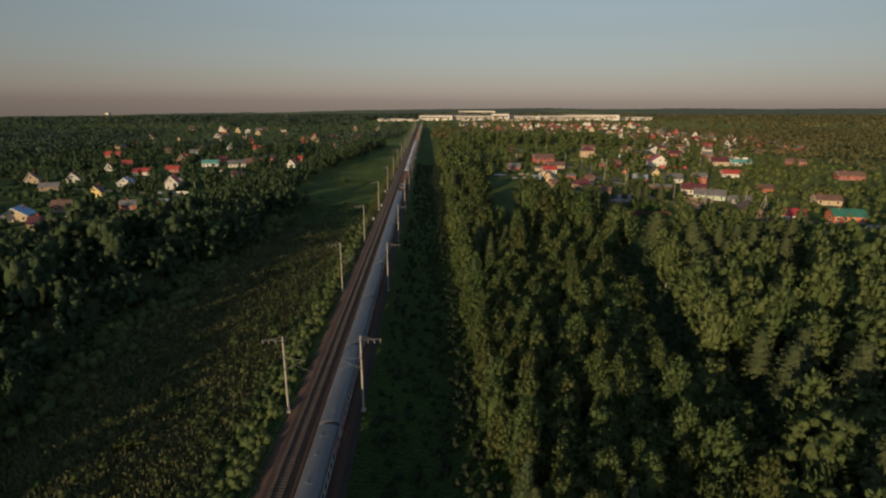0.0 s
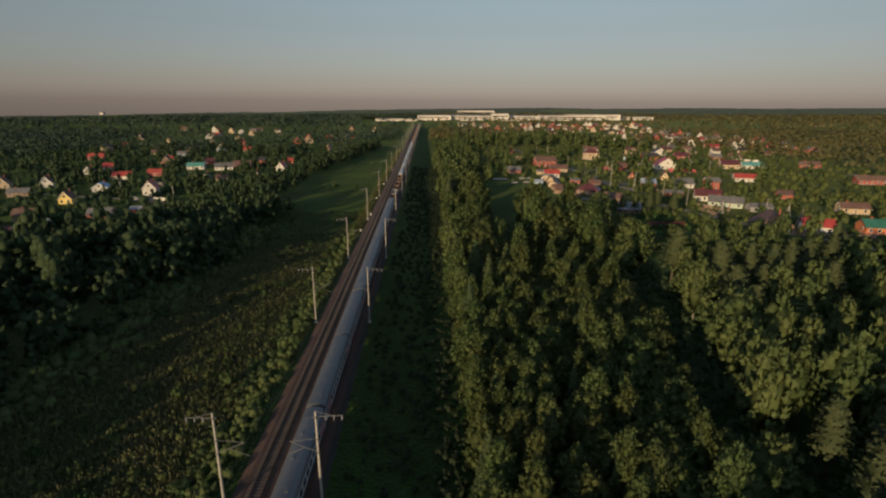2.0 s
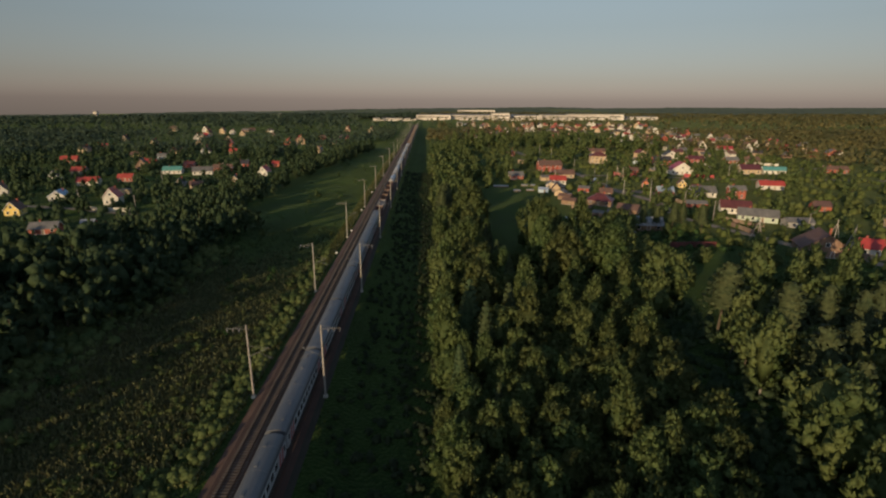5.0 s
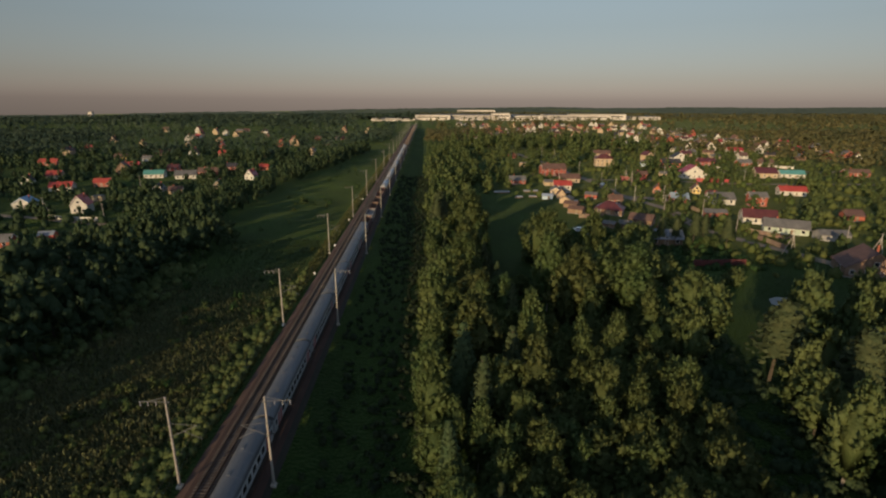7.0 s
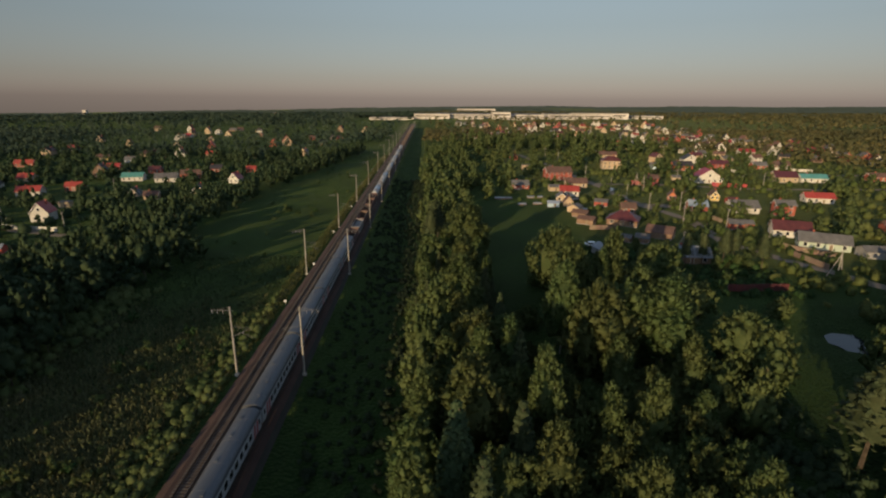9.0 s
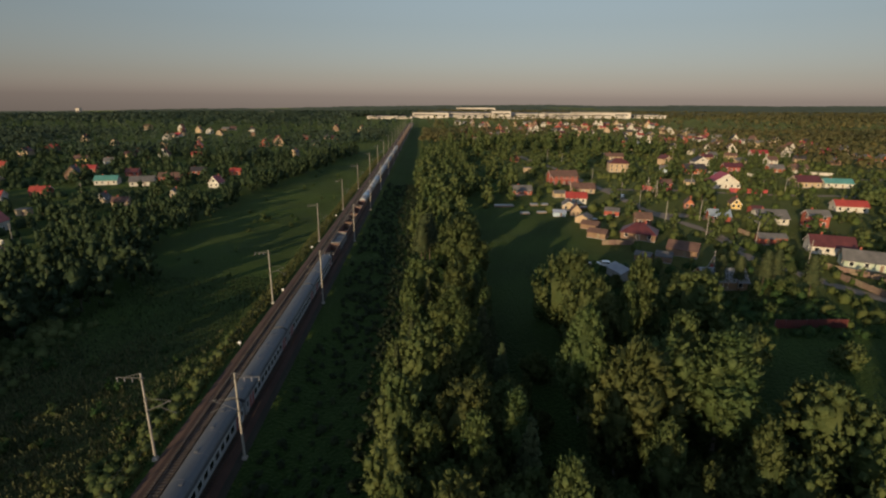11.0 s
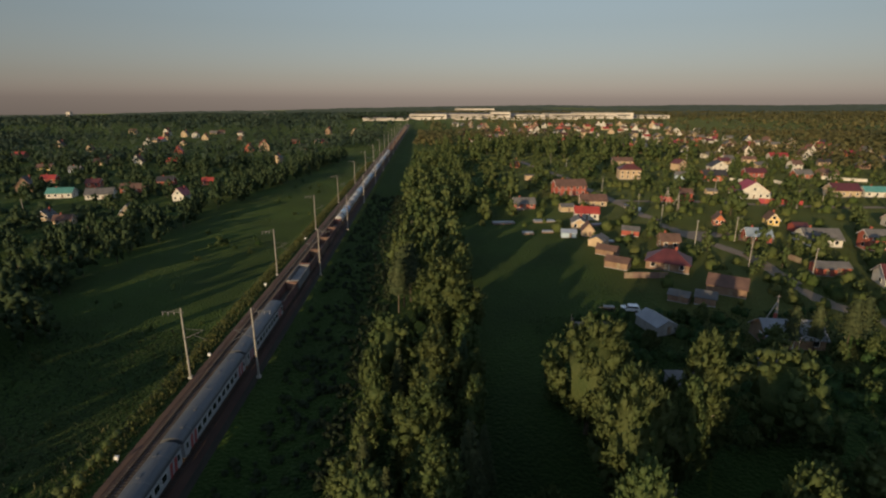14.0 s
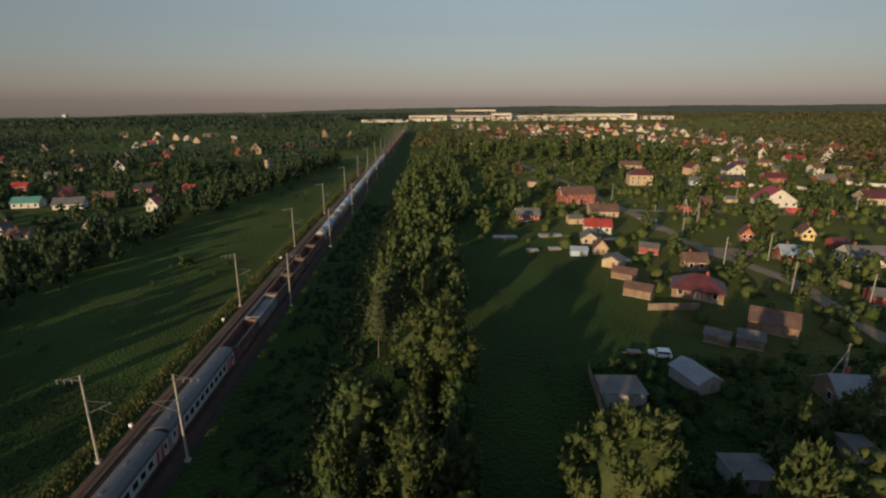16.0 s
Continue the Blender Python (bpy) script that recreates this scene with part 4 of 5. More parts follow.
def lane(name, pts, w, mat, label):
    """A road that lies on the ground along a line of points."""
    P = [Vector((*p, 0)) for p in pts]
    V, F = [], []
    for a, b in zip(P[:-1], P[1:]):
        n = max(2, int((b - a).length / 4))
        for k in range(n):
            V.append(a.lerp(b, k / n))
    V.append(P[-1])
    out = []
    for i, v in enumerate(V):
        t = (V[min(i + 1, len(V) - 1)] - V[max(i - 1, 0)]).normalized()
        s = Vector((-t.y, t.x, 0))
        ww = w * (1 + 0.12 * math.sin(i * 1.7))
        for k in (-1, -0.4, 0.4, 1):
            q = v + s * ww / 2 * k
            out.append((q.x, q.y, gz(q.x, q.y) + (0.07 if abs(k) < 0.5 else 0.03)))
    for i in range(len(V) - 1):
        for c in range(3):
            F.append((4 * i + c, 4 * i + c + 1, 4 * i + c + 5, 4 * i + c + 4))
    ob = new(name, mesh_from(name, out, F, mat, True))
    return tagged(ob, label, "road", kind="structure")


lane("road", [(110, 560), (124, 470), (127, 400), (131.6, 330.8), (139, 304.1), (135, 267.6), (150, 225), (170, 190), (215, 150)], 5, DIRT, "pale dirt village road between gardens")
lane("road", [(127, 395), (170, 392), (230, 380), (330, 372)], 4.5, DIRT, "pale dirt village lane between gardens")
lane("road", [(131, 334), (144, 331), (160, 325)], 9, DIRT, "bare brown trampled yard beside the road")
lane("road", [(-230, 330), (-160, 312), (-118, 300)], 4, DIRT, "pale dirt lane in the village by the wood")
lane("road", [(220, 470), (262, 440), (330, 436)], 4, DIRT, "pale dirt village lane between gardens")

b = B()
bmesh.ops.create_circle(b, cap_ends=True, segments=28, radius=1)
for v in b.verts:
    a = math.atan2(v.co.y, v.co.x)
    k = 5.4 + 1.0 * math.sin(3 * a) + 0.6 * math.sin(5 * a + 1)
    v.co = Vector((math.cos(a) * k * 1.05, math.sin(a) * k * 1.45, 0))
pond = bpy.data.meshes.new("pond")
b.to_mesh(pond), b.free()
pond.materials.append(WATER)
ob = new("water", pond)
ob.matrix_basis = pose(121, 194, gz(120, 194) + 0.5)
tagged(ob, "still dark pond reflecting the evening sky", "pond", kind="structure")

# ---- trees ----
def cards(P, N, size, rng, S=None, fold=0.25):
    """Leaf sprays: four-sided pieces at P that face along N, turned at random, with pointed ends. S: the side of the crown that they belong to, which shades them."""
    n = len(P)
    N = N / np.maximum(np.linalg.norm(N, axis=1, keepdims=True), 1e-6)
    ref = rng.normal(size=(n, 3))
    U = np.cross(N, ref)
    U /= np.maximum(np.linalg.norm(U, axis=1, keepdims=True), 1e-6)
    W = np.cross(N, U)
    s = size * rng.uniform(0.6, 1.35, (n, 1))
    k = fold * s
    return np.stack([P - U * s * 0.62, P - W * s * 0.36 - N * k * rng.uniform(-1, 1, (n, 1)), P + U * s * 0.62, P + W * s * 0.36 - N * k * rng.uniform(-1, 1, (n, 1)), S * 0.55 + N * 0.6 if S is not None else N], 1)


SHAPE = {  # height, underside, radius, number and radius of the leaf clumps, fullness towards the top, their upright stretch, share of upright twigs
    "broad": (13.0, 1.2, 3.9, 100, 0.88, 0.85, 1.15, 0.35), "round": (12.5, 1.3, 5.2, 135, 1.0, 1.0, 0.95, 0.2), "birch": (16.0, 2.2, 3.0, 105, 0.72, 0.72, 1.5, 0.7),
    "aspen": (11.0, 0.6, 2.4, 70, 0.6, 0.66, 1.5, 0.7), "willow": (6.8, 0.1, 3.7, 76, 0.78, 0.9, 1.1, 0.4), "bush": (3.0, 0.0, 1.7, 14, 0.6, 1.0, 1.1, 0.4)}


def corners(Q):
    """Pieces with one shading normal, given it at each corner."""
    return np.concatenate([Q, np.repeat(Q[:, 4:], 3, axis=1)], 1)


def woven(G, S):
    """Four-sided pieces between the points of a grid, from their places and normals; the last two axes before the coordinates run over the grid."""
    cut = lambda X, i, j: X[..., i:X.shape[-3] - 1 + i, j:X.shape[-2] - 1 + j, :]
    return np.stack([cut(X, i, j) for X in (G, S) for i, j in ((0, 0), (0, 1), (1, 1), (1, 0))], -2).reshape(-1, 8, 3)


def unit(X):
    return X / np.maximum(np.linalg.norm(X, axis=-1, keepdims=True), 1e-6)


def clumped(kind, rng, share, grow, dome, sprays, size):
    """A crown of many leaf clumps, each a lumpy dome of leaves with sprays that stick out of it, round a dark inside."""
    H, base, rx, lobes, lr, tip, tallness, upright = SHAPE[kind]
    lobes, lr = max(6, int(lobes * share)), lr * grow
    wave, tilt = rng.uniform(0, 6.28, 4), rng.uniform(0.06, 0.16, 4)

    def plain(a, u):
        u = np.clip(u, 0.004, 0.996)
        r = rx * 0.84 * np.sin(np.pi * u ** tip) ** 0.62 * (1 + tilt[0] * np.sin(2 * a + wave[0]) + tilt[1] * np.sin(3 * a + wave[1] + 4 * u) + tilt[2] * np.sin(a + wave[2] + 7 * u))
        return np.stack([np.cos(a) * r, np.sin(a) * r, base + (H - base) * u], -1)

    mid = np.array([0, 0, base + (H - base) * 0.4])
    u = (np.arange(lobes) + rng.uniform(0, 1, lobes)) / lobes * 0.95 + 0.04
    C = plain(np.arange(lobes) * 2.4 + rng.normal(0, 0.45, lobes), u)
    axis = unit(unit(C - mid) + np.array([0, 0, 0.3]) + rng.normal(0, 0.2, (lobes, 3)))
    R = lr * rng.uniform(0.65, 1.4, lobes)
    C = C + axis * (R * rng.uniform(-0.75, 0.35, lobes))[:, None]
    stretch = np.array([1, 1, tallness])
    e1 = unit(np.cross(axis, rng.normal(size=(lobes, 3))))
    e2 = np.cross(axis, e1)
    A, P = np.meshgrid(np.linspace(0, 2 * np.pi, dome[0] + 1), np.linspace(0.02, 1.95, dome[1] + 1))
    A = A + (np.arange(dome[1] + 1)[:, None] % 2) * np.pi / dome[0]
    D = np.cos(P)[..., None] * axis[:, None, None] + np.sin(P)[..., None] * (np.cos(A)[..., None] * e1[:, None, None] + np.sin(A)[..., None] * e2[:, None, None])
    lump = rng.uniform(0.4, 0.85, D.shape[:-1])
    lump[..., -1] = lump[..., 0]
    body = woven(C[:, None, None] + D * R[:, None, None, None] * lump[..., None] * stretch, unit(D / stretch))
    # sprays, longest along the way that they grow
    n = lobes * sprays
    w = np.repeat(np.arange(lobes), sprays)
    q = unit(rng.normal(size=(n, 3)) + axis[w] * 0.9)
    U = unit(q * (1 - 0.6 * upright) + np.array([0, 0, 0.25 + upright]) + rng.normal(0, 0.35, (n, 3)))
    W = unit(np.cross(U, q + rng.normal(0, 0.5, (n, 3))))
    s = size * rng.uniform(0.6, 1.4, (n, 1))
    O = C[w] + q * (R[w] * rng.uniform(0.55, 1.0, n))[:, None] * stretch
    O[:, 2] = np.maximum(O[:, 2], 0.05)
    shade = unit(q / stretch * 0.7 + axis[w] * 0.25 + rng.normal(0, 0.6, (n, 3)))
    leaf = np.stack([O - U * s * 0.4, O - W * s * 0.3 + U * s * 0.15, O + U * s * 0.9, O + W * s * 0.3 + U * s * 0.15, shade], 1)
    A, V = np.meshgrid(np.linspace(0, 2 * np.pi, dome[0] + 2), np.linspace(0.02, 0.97, dome[1] + 2))
    G = plain(A, V)
    S = unit(G - mid)
    return np.concatenate([body, corners(leaf), woven(G - S * lr * 0.85, S)])


def crown(kind, fine, rng):
    """A tree's leaves; fine: 0 for those nearest the flight, 1, or 2 far off."""
    if kind not in ("spruce", "pine"):
        return clumped(kind, rng, (1, 0.6, 0.12)[fine], (1, 1.25, 2.4)[fine], ((4, 2), (4, 2), (4, 2))[fine], (20, 5, 2)[fine], (0.44, 0.72, 1.3)[fine])
    H, base, R = (15.5, 1.5, 2.9) if kind == "spruce" else (15.0, 6.0, 3.3)
    tiers, full = (14, 0.85) if kind == "spruce" else (8, 0.5)
    n = int((1900, 1000, 70)[fine] * (1 if kind == "spruce" else 0.75))
    t = rng.integers(0, tiers, n)
    u = (t + 0.5) / tiers
    rad = R * (1 - u) ** full + 0.25
    a = rng.integers(0, 9, n) * 0.7 + t * 1.3 + rng.normal(0, 0.16, n)
    f = np.sqrt(rng.uniform(0.08, 1, n))
    P = np.stack([np.cos(a) * rad * f, np.sin(a) * rad * f, base + (H - base) * u - 0.28 * rad * f + rng.normal(0, 0.16, n)], -1)
    N = np.stack([np.cos(a) * 0.5, np.sin(a) * 0.5, np.full(n, 0.8)], -1) + rng.normal(0, 0.45, (n, 3))
    Q = cards(P, N, (0.46, 0.56, 1.5)[fine], rng, np.stack([np.cos(a), np.sin(a), np.full(n, 0.45)], -1))
    A, U = np.meshgrid(np.linspace(0, 2 * np.pi, 10), np.linspace(0, 1, 9))
    r = (R * 0.6 * (1 - U) ** full) * (1 + 0.25 * np.sin(A * 4 + U * 23))
    G = np.stack([np.cos(A) * r, np.sin(A) * r, base + (H - base) * U * 0.97], -1)
    return np.concatenate([corners(Q), woven(G, np.stack([np.cos(A), np.sin(A), np.full(A.shape, 0.4)], -1))])


def trunk_mesh(kind, rng):
    H, r = {"broad": (9, 0.26), "round": (9, 0.36), "birch": (14.5, 0.17), "aspen": (10, 0.15), "willow": (4.5, 0.2), "spruce": (15, 0.2), "pine": (14.3, 0.2)}[kind]
    b = B()
    lean = Vector((rng.normal(0, 0.25), rng.normal(0, 0.25), 0))
    tube(b, (0, 0, -0.3), lean * 0.4 + Vector((0, 0, H * 0.45)), r, r * 0.75, 7)
    tube(b, lean * 0.4 + Vector((0, 0, H * 0.45)), lean + Vector((0, 0, H)), r * 0.75, r * 0.2, 6)
    for k in range(5 if kind not in ("spruce",) else 0):
        z = H * rng.uniform(0.35, 0.8)
        a = rng.uniform(0, 6.28)
        L = H * 0.14
        tube(b, lean * (z / H) + Vector((0, 0, z)), lean * (z / H) + Vector((math.cos(a) * L, math.sin(a) * L, z + L * 0.9)), r * 0.4, r * 0.1, 5)
    me = bpy.data.meshes.new("trunk")
    b.to_mesh(me), b.free()
    me.materials.append({"birch": BIRCH, "aspen": BIRCH, "pine": PINE_BARK}.get(kind, BARK))
    return me


TREE_LABEL = {"broad": "leafy green broadleaf tree with a lumpy crown", "round": "large round-crowned green tree", "birch": "tall slender birch with a white trunk", "aspen": "narrow upright young aspen tree",
              "willow": "low spreading willow with dense foliage", "spruce": "tall dark conical spruce tree", "pine": "tall pine with a bare reddish trunk"}
GROWN = {}


def grown(kind, k, fine):
    """Crown pieces and trunk of one of three grown trees of a kind; fine: 0 for those nearest the flight, 1, or 2 far off."""
    key = (kind, k, fine)
    if key not in GROWN:
        rng = np.random.default_rng(100 + sum(map(ord, kind)) * 7 + k)
        GROWN[key] = crown(kind, fine, rng)
    return GROWN[key]


TREES, PLANTED = [], []
TREE_RNG = random.Random(21)


def tree(kind, x, y, s=1.0, fine=True, wide=1.0):
    k = TREE_RNG.randrange(3)
    w = s * wide
    m = pose(x, y, gz(x, y) - 0.1, TREE_RNG.uniform(-3, 3), TREE_RNG.uniform(-3, 3), TREE_RNG.uniform(0, 360)) @ Matrix.Diagonal((w * TREE_RNG.uniform(0.9, 1.12), w * TREE_RNG.uniform(0.9, 1.12), s, 1))
    TREES.append((x, y, w))
    PLANTED.append((kind, k, m, x, y))


def stand(kind, x, y, top, wide=1.0):
    """A tree whose top reaches that height."""
    tree(kind, x, y, (top - gz(x, y)) / ({"spruce": 15.5, "pine": 15.0}.get(kind) or SHAPE[kind][0]), True, wide)


def free(x, y, gap, margin=1.5):
    return all((x - a) ** 2 + (y - b) ** 2 > (gap * (s + 0.4) / 1.4) ** 2 for a, b, s in TREES) and all((x - a) ** 2 + (y - b) ** 2 > (r + margin) ** 2 for a, b, r in FOOT)


def grove(n, x0, x1, y0, y1, kinds, gap, smin, smax, inside, fine=True, margin=1.5, size=None):
    """Trees strewn over a stretch of land where inside(x, y) allows."""
    made = tries = 0
    while made < n and tries < n * 40:
        tries += 1
        x, y = TREE_RNG.uniform(x0, x1), TREE_RNG.uniform(y0, y1)
        if not inside(x, y) or not free(x, y, gap, margin):
            continue
        tree(TREE_RNG.choice(kinds), x, y, TREE_RNG.uniform(smin, smax) * (size(x, y) if size else 1), fine)
        made += 1


def lerp_at(v, pts):
    return float(np.interp(v, [p[0] for p in pts], [p[1] for p in pts]))


# trees that stand out on their own
for kind, x, y, top, wide in (("pine", 31, 272, 15, 1), ("pine", 32.5, 276, 14.5, 1), ("pine", 29.8, 268.5, 13, 1), ("round", 40.5, 252, 17.5, 0.85), ("broad", 30, 238.5, 11.5, 1),
                              ("aspen", 38, 225, 14.5, 1.2), ("aspen", 44.5, 229, 9, 1.1), ("broad", 36, 213, 13, 1), ("birch", 30.5, 194, 14, 1.2), ("birch", 38, 199, 14, 1.2), ("spruce", 42, 205, 13, 1.1),
                              ("birch", 34.5, 156.5, 16.5, 1.3), ("spruce", 41, 152, 13.5, 1.2), ("birch", 46, 160, 16, 0.9), ("spruce", 32.5, 149, 15, 1.3), ("broad", 37, 178, 14, 1)):
    stand(kind, x, y, top, wide)
for kind, x, y, top, wide in (("round", 84.5, 176, 14.5, 0.95), ("birch", 72.5, 181, 18, 1.5), ("broad", 66, 184, 16.5, 1.2), ("broad", 59.5, 180, 17.5, 1.15), ("birch", 64.5, 206, 12, 1), ("round", 61, 220.5, 18, 0.75),
                              ("round", 61.5, 205.5, 18.5, 0.7), ("birch", 68.5, 207, 16, 0.85), ("aspen", 74.5, 213, 19, 0.85), ("round", 88, 216, 15, 1.0), ("birch", 71.5, 191, 17.5, 1.15), ("birch", 56, 190.5, 18.5, 1),
                              ("birch", 78, 187, 17, 1.2), ("aspen", 57.5, 178.5, 18.5, 0.9), ("broad", 91, 203, 10, 1), ("broad", 131, 185, 12, 1), ("willow", 110, 203, 6, 1), ("willow", 131, 200, 5, 1)):
    stand(kind, x, y, top, wide)
for kind, x, y, top, wide in (("birch", 101, 121, 18, 1.1), ("pine", 94, 142, 17, 1.3), ("birch", 94.5, 95, 19.5, 1.1), ("broad", 87, 93, 13.5, 1.1), ("pine", 86.5, 124, 16.5, 1.3), ("birch", 95, 122, 16.5, 1.2),
                              ("pine", 87, 153, 17.5, 1.4), ("broad", 104, 168, 17, 0.9), ("broad", 96, 160, 13, 1.1), ("birch", 110, 165, 16, 1), ("broad", 64, 157, 8.5, 0.9), ("broad", 54.5, 143, 11, 0.9)):
    stand(kind, x, y, top, wide)

for x, y, s in ((106, 240, 0.75), (112, 241.5, 0.7), (118, 241, 0.8), (123, 244, 0.75), (101, 238, 0.6), (127, 236, 0.8), (93, 238, 0.55)):
    tree("pine" if x > 104 else "broad", x, y, s)

for x, y, s in ((166, 362, 1.0), (78, 402, 1.0), (150, 505, 1.1), (136, 470, 0.85), (101, 440, 0.8), (62, 372, 0.7), (186, 440, 0.8), (232, 420, 0.7), (120, 355, 0.6), (176, 300, 0.6), (205, 300, 0.7), (240, 350, 0.8)):
    tree("round", x, y, s)

# belt along the line
grove(115, 27, 43.5, 20, 185, ["broad", "birch", "broad", "birch", "spruce", "broad", "round"], 4.8, 0.8, 1.02, lambda x, y: True, size=lambda x, y: 0.78 if y < 140 else 1)
grove(50, 26.5, 44.5, 185, 250, ["broad", "birch", "broad", "aspen", "spruce"], 5.2, 0.6, 0.85, lambda x, y: not (x < 35.5 and 244 < y))
grove(34, 25.5, 37, 20, 330, ["willow", "willow", "aspen"], 3.4, 0.6, 0.95, lambda x, y: not 244 < y < 284)
grove(22, 28, 48, 282, 335, ["broad", "birch", "broad", "round"], 5.0, 0.6, 0.85, lambda x, y: True)
grove(120, 26, 58, 335, 600, ["broad", "round", "birch", "broad"], 5.0, 0.6, 0.9, lambda x, y: x < 46 or y > 380, False)
# wood between the belt and the village, with a dark clearing through it
GAP = [(60, 60), (85, 63), (110, 72), (130, 74), (166, 76), (180, 78)]
EDGE = [(40, 178), (142, 154), (168, 142), (190, 100), (200, 96), (228, 92), (238, 82), (244, 46), (300, 46)]
in_wood = lambda x, y: 44 < x < lerp_at(y, EDGE) and not (78 < y < 160 and abs(x - lerp_at(y, GAP)) < (5 if y < 100 else 6)) and not (y > 206 and x < 59) and (x - 120) ** 2 + (y - 194) ** 2 > 200 and not (160 < y < 196 and abs(x - 118.5 + (194.5 - y) * 0.93) < 9)
low = lambda x, y: in_wood(x, y) and x < lerp_at(y, GAP) + 3 and y < 172
tall = lambda x, y: in_wood(x, y) and x > lerp_at(y, GAP) and y < 172
grove(300, 44, 84, 25, 172, ["willow", "willow", "aspen", "willow"], 3.5, 0.75, 1.2, low)
grove(230, 66, 182, 25, 172, ["birch", "broad", "birch", "broad", "pine", "round"], 5.8, 0.8, 1.12, tall)
grove(26, 44, 142, 172, 240, ["willow", "aspen", "willow"], 4.2, 0.45, 0.75, in_wood)
# wood on the other side
LEFT_R = [(20, -44), (70, -49), (97, -53), (154, -54), (183, -43), (200, -49), (217, -55), (237, -51), (250, -41), (262, -47), (278, -60), (293, -63), (316, -60), (358, -64), (418, -56), (484, -46), (600, -30)]
LEFT_L = [(20, -175), (100, -160), (172, -130), (212, -116), (242, -104), (290, -94), (338, -98), (372, -82), (420, -76), (484, -70), (600, -60)]
in_left = lambda x, y: lerp_at(y, LEFT_L) < x < lerp_at(y, LEFT_R)
grove(430, -185, -44, 30, 300, ["broad", "willow", "birch", "broad", "aspen"], 4.6, 0.75, 1.05, in_left, size=lambda x, y: min(1.2, 0.6 + (lerp_at(y, LEFT_R) - x) / 32) if y < 140 else min(1.2, 0.85 + (lerp_at(y, LEFT_R) - x) / 60) if y < 205 else 0.88)
grove(150, -110, -30, 300, 600, ["aspen", "broad", "broad", "birch"], 4.4, 0.5, 0.8, in_left, False)
# gardens of both villages
grove(300, 60, 330, 270, 560, ["broad", "willow", "round", "broad", "aspen"], 4.2, 0.25, 0.65, lambda x, y: x > lerp_at(y, [(270, 88), (330, 110), (360, 60), (600, 60)]) and (x > 112 or y > 350), False, 2.5)
grove(80, 150, 330, 160, 290, ["broad", "willow", "aspen"], 5.0, 0.3, 0.75, lambda x, y: x > lerp_at(y, EDGE) + 25, False, 2.5)
grove(20, 60, 160, 235, 330, ["willow", "willow", "broad"], 3.5, 0.3, 0.5, lambda x, y: x > lerp_at(y, [(235, 66), (262, 95), (330, 96)]), True, 1.0)
grove(270, -330, -84, 190, 600, ["broad", "aspen", "broad", "birch", "round"], 4.6, 0.42, 0.8, lambda x, y: x < lerp_at(y, LEFT_L) - 3, False, 2.5)
grove(110, 46, 260, 560, 690, ["broad", "birch", "aspen", "round"], 7, 0.8, 1.15, lambda x, y: True, False, 2)


def off_flight(p):
    """How far a tree stands from the stretch of land over which the camera looks down."""
    x, y = p[3], p[4]
    yy = min(max(y, 62), 245)
    return math.hypot((x - 32 - 0.12 * yy) * (0.75 if x > 0 else 0.62), y - yy)


PLANTED.sort(key=off_flight)
made = {}
for kind, k, m, x, y in PLANTED[:300]:
    if (kind, k) not in made:
        root = thing("tree", m, TREE_LABEL[kind], "tree", "trees of the woods")
        part("trunk", trunk_mesh(kind, np.random.default_rng(900 + k)), None, root)
        part("crown", quads_mesh("crown", grown(kind, k, 0), NEEDLE if kind in ("spruce", "pine") else LEAF), None, root)
        made[kind, k] = root
    else:
        copy_thing(made[kind, k], pose(0, 0, 0)).matrix_basis = m


def massed(name, some, fine, label):
    """Trees that stand too close or too far to be told apart, in one mesh."""
    if not some:
        return None
    Q, M = [], []
    for kind, k, m, x, y in some:
        C = grown(kind, k, fine)
        A = np.array(m)
        W = C @ A[:3, :3].T
        W[:, :4] += A[:3, 3]
        Q.append(W)
        M.append(np.full(len(C), 1 if kind in ("spruce", "pine") else 0))
        H = {"broad": 7.5, "round": 8, "willow": 3.5, "spruce": 14}.get(kind, 11.5)
        for a in (0.0, 1.57):
            c, s = math.cos(a) * 0.2, math.sin(a) * 0.2
            T = np.array([[(-c, -s, -0.3), (c, s, -0.3), (c * 0.3, s * 0.3, H), (-c * 0.3, -s * 0.3, H)]])
            T = T @ A[:3, :3].T + A[:3, 3]
            Q.append(np.concatenate([T, np.full((1, 4, 3), (s * 5, -c * 5, 0.2))], 1))
            M.append(np.array([2 if kind == "birch" and x > 0 else 3]))
    # masses at negative x take the darker leaves
    me = quads_mesh(name, np.concatenate(Q), LEAF_DEEP if some[0][3] < 0 else LEAF_MASS)
    for mt in (NEEDLE, BIRCH, BARK):
        me.materials.append(mt)
    me.polygons.foreach_set("material_index", np.concatenate(M).astype(np.int32))
    return tagged(new(name, me), label, "trees", kind="stuff")


rest = PLANTED[300:]
massed("massed_trees", [p for p in rest[:270] if p[3] < 0], 1, "dense leafy wood along the edge of the meadow")
massed("massed_trees", [p for p in rest[:270] if p[3] >= 0], 1, "dense leafy wood between the tree belt and the village")
massed("massed_trees", [p for p in rest[270:] if p[3] < 0], 2, "leafy wood and garden trees round the village")
massed("massed_trees", [p for p in rest[270:] if p[3] >= 0], 2, "leafy garden trees among the village houses")

# ---- bushes, reeds and grass ----
BUSHES = []
for k in range(4):
    rng = np.random.default_rng(300 + k)
    BUSHES.append(tagged(new("bush", quads_mesh("bush", crown("bush", 1, rng), LEAF if k % 2 else LEAF_DARK)), "low leafy green bush on the meadow", "bush", "bushes"))
used = [False] * 4


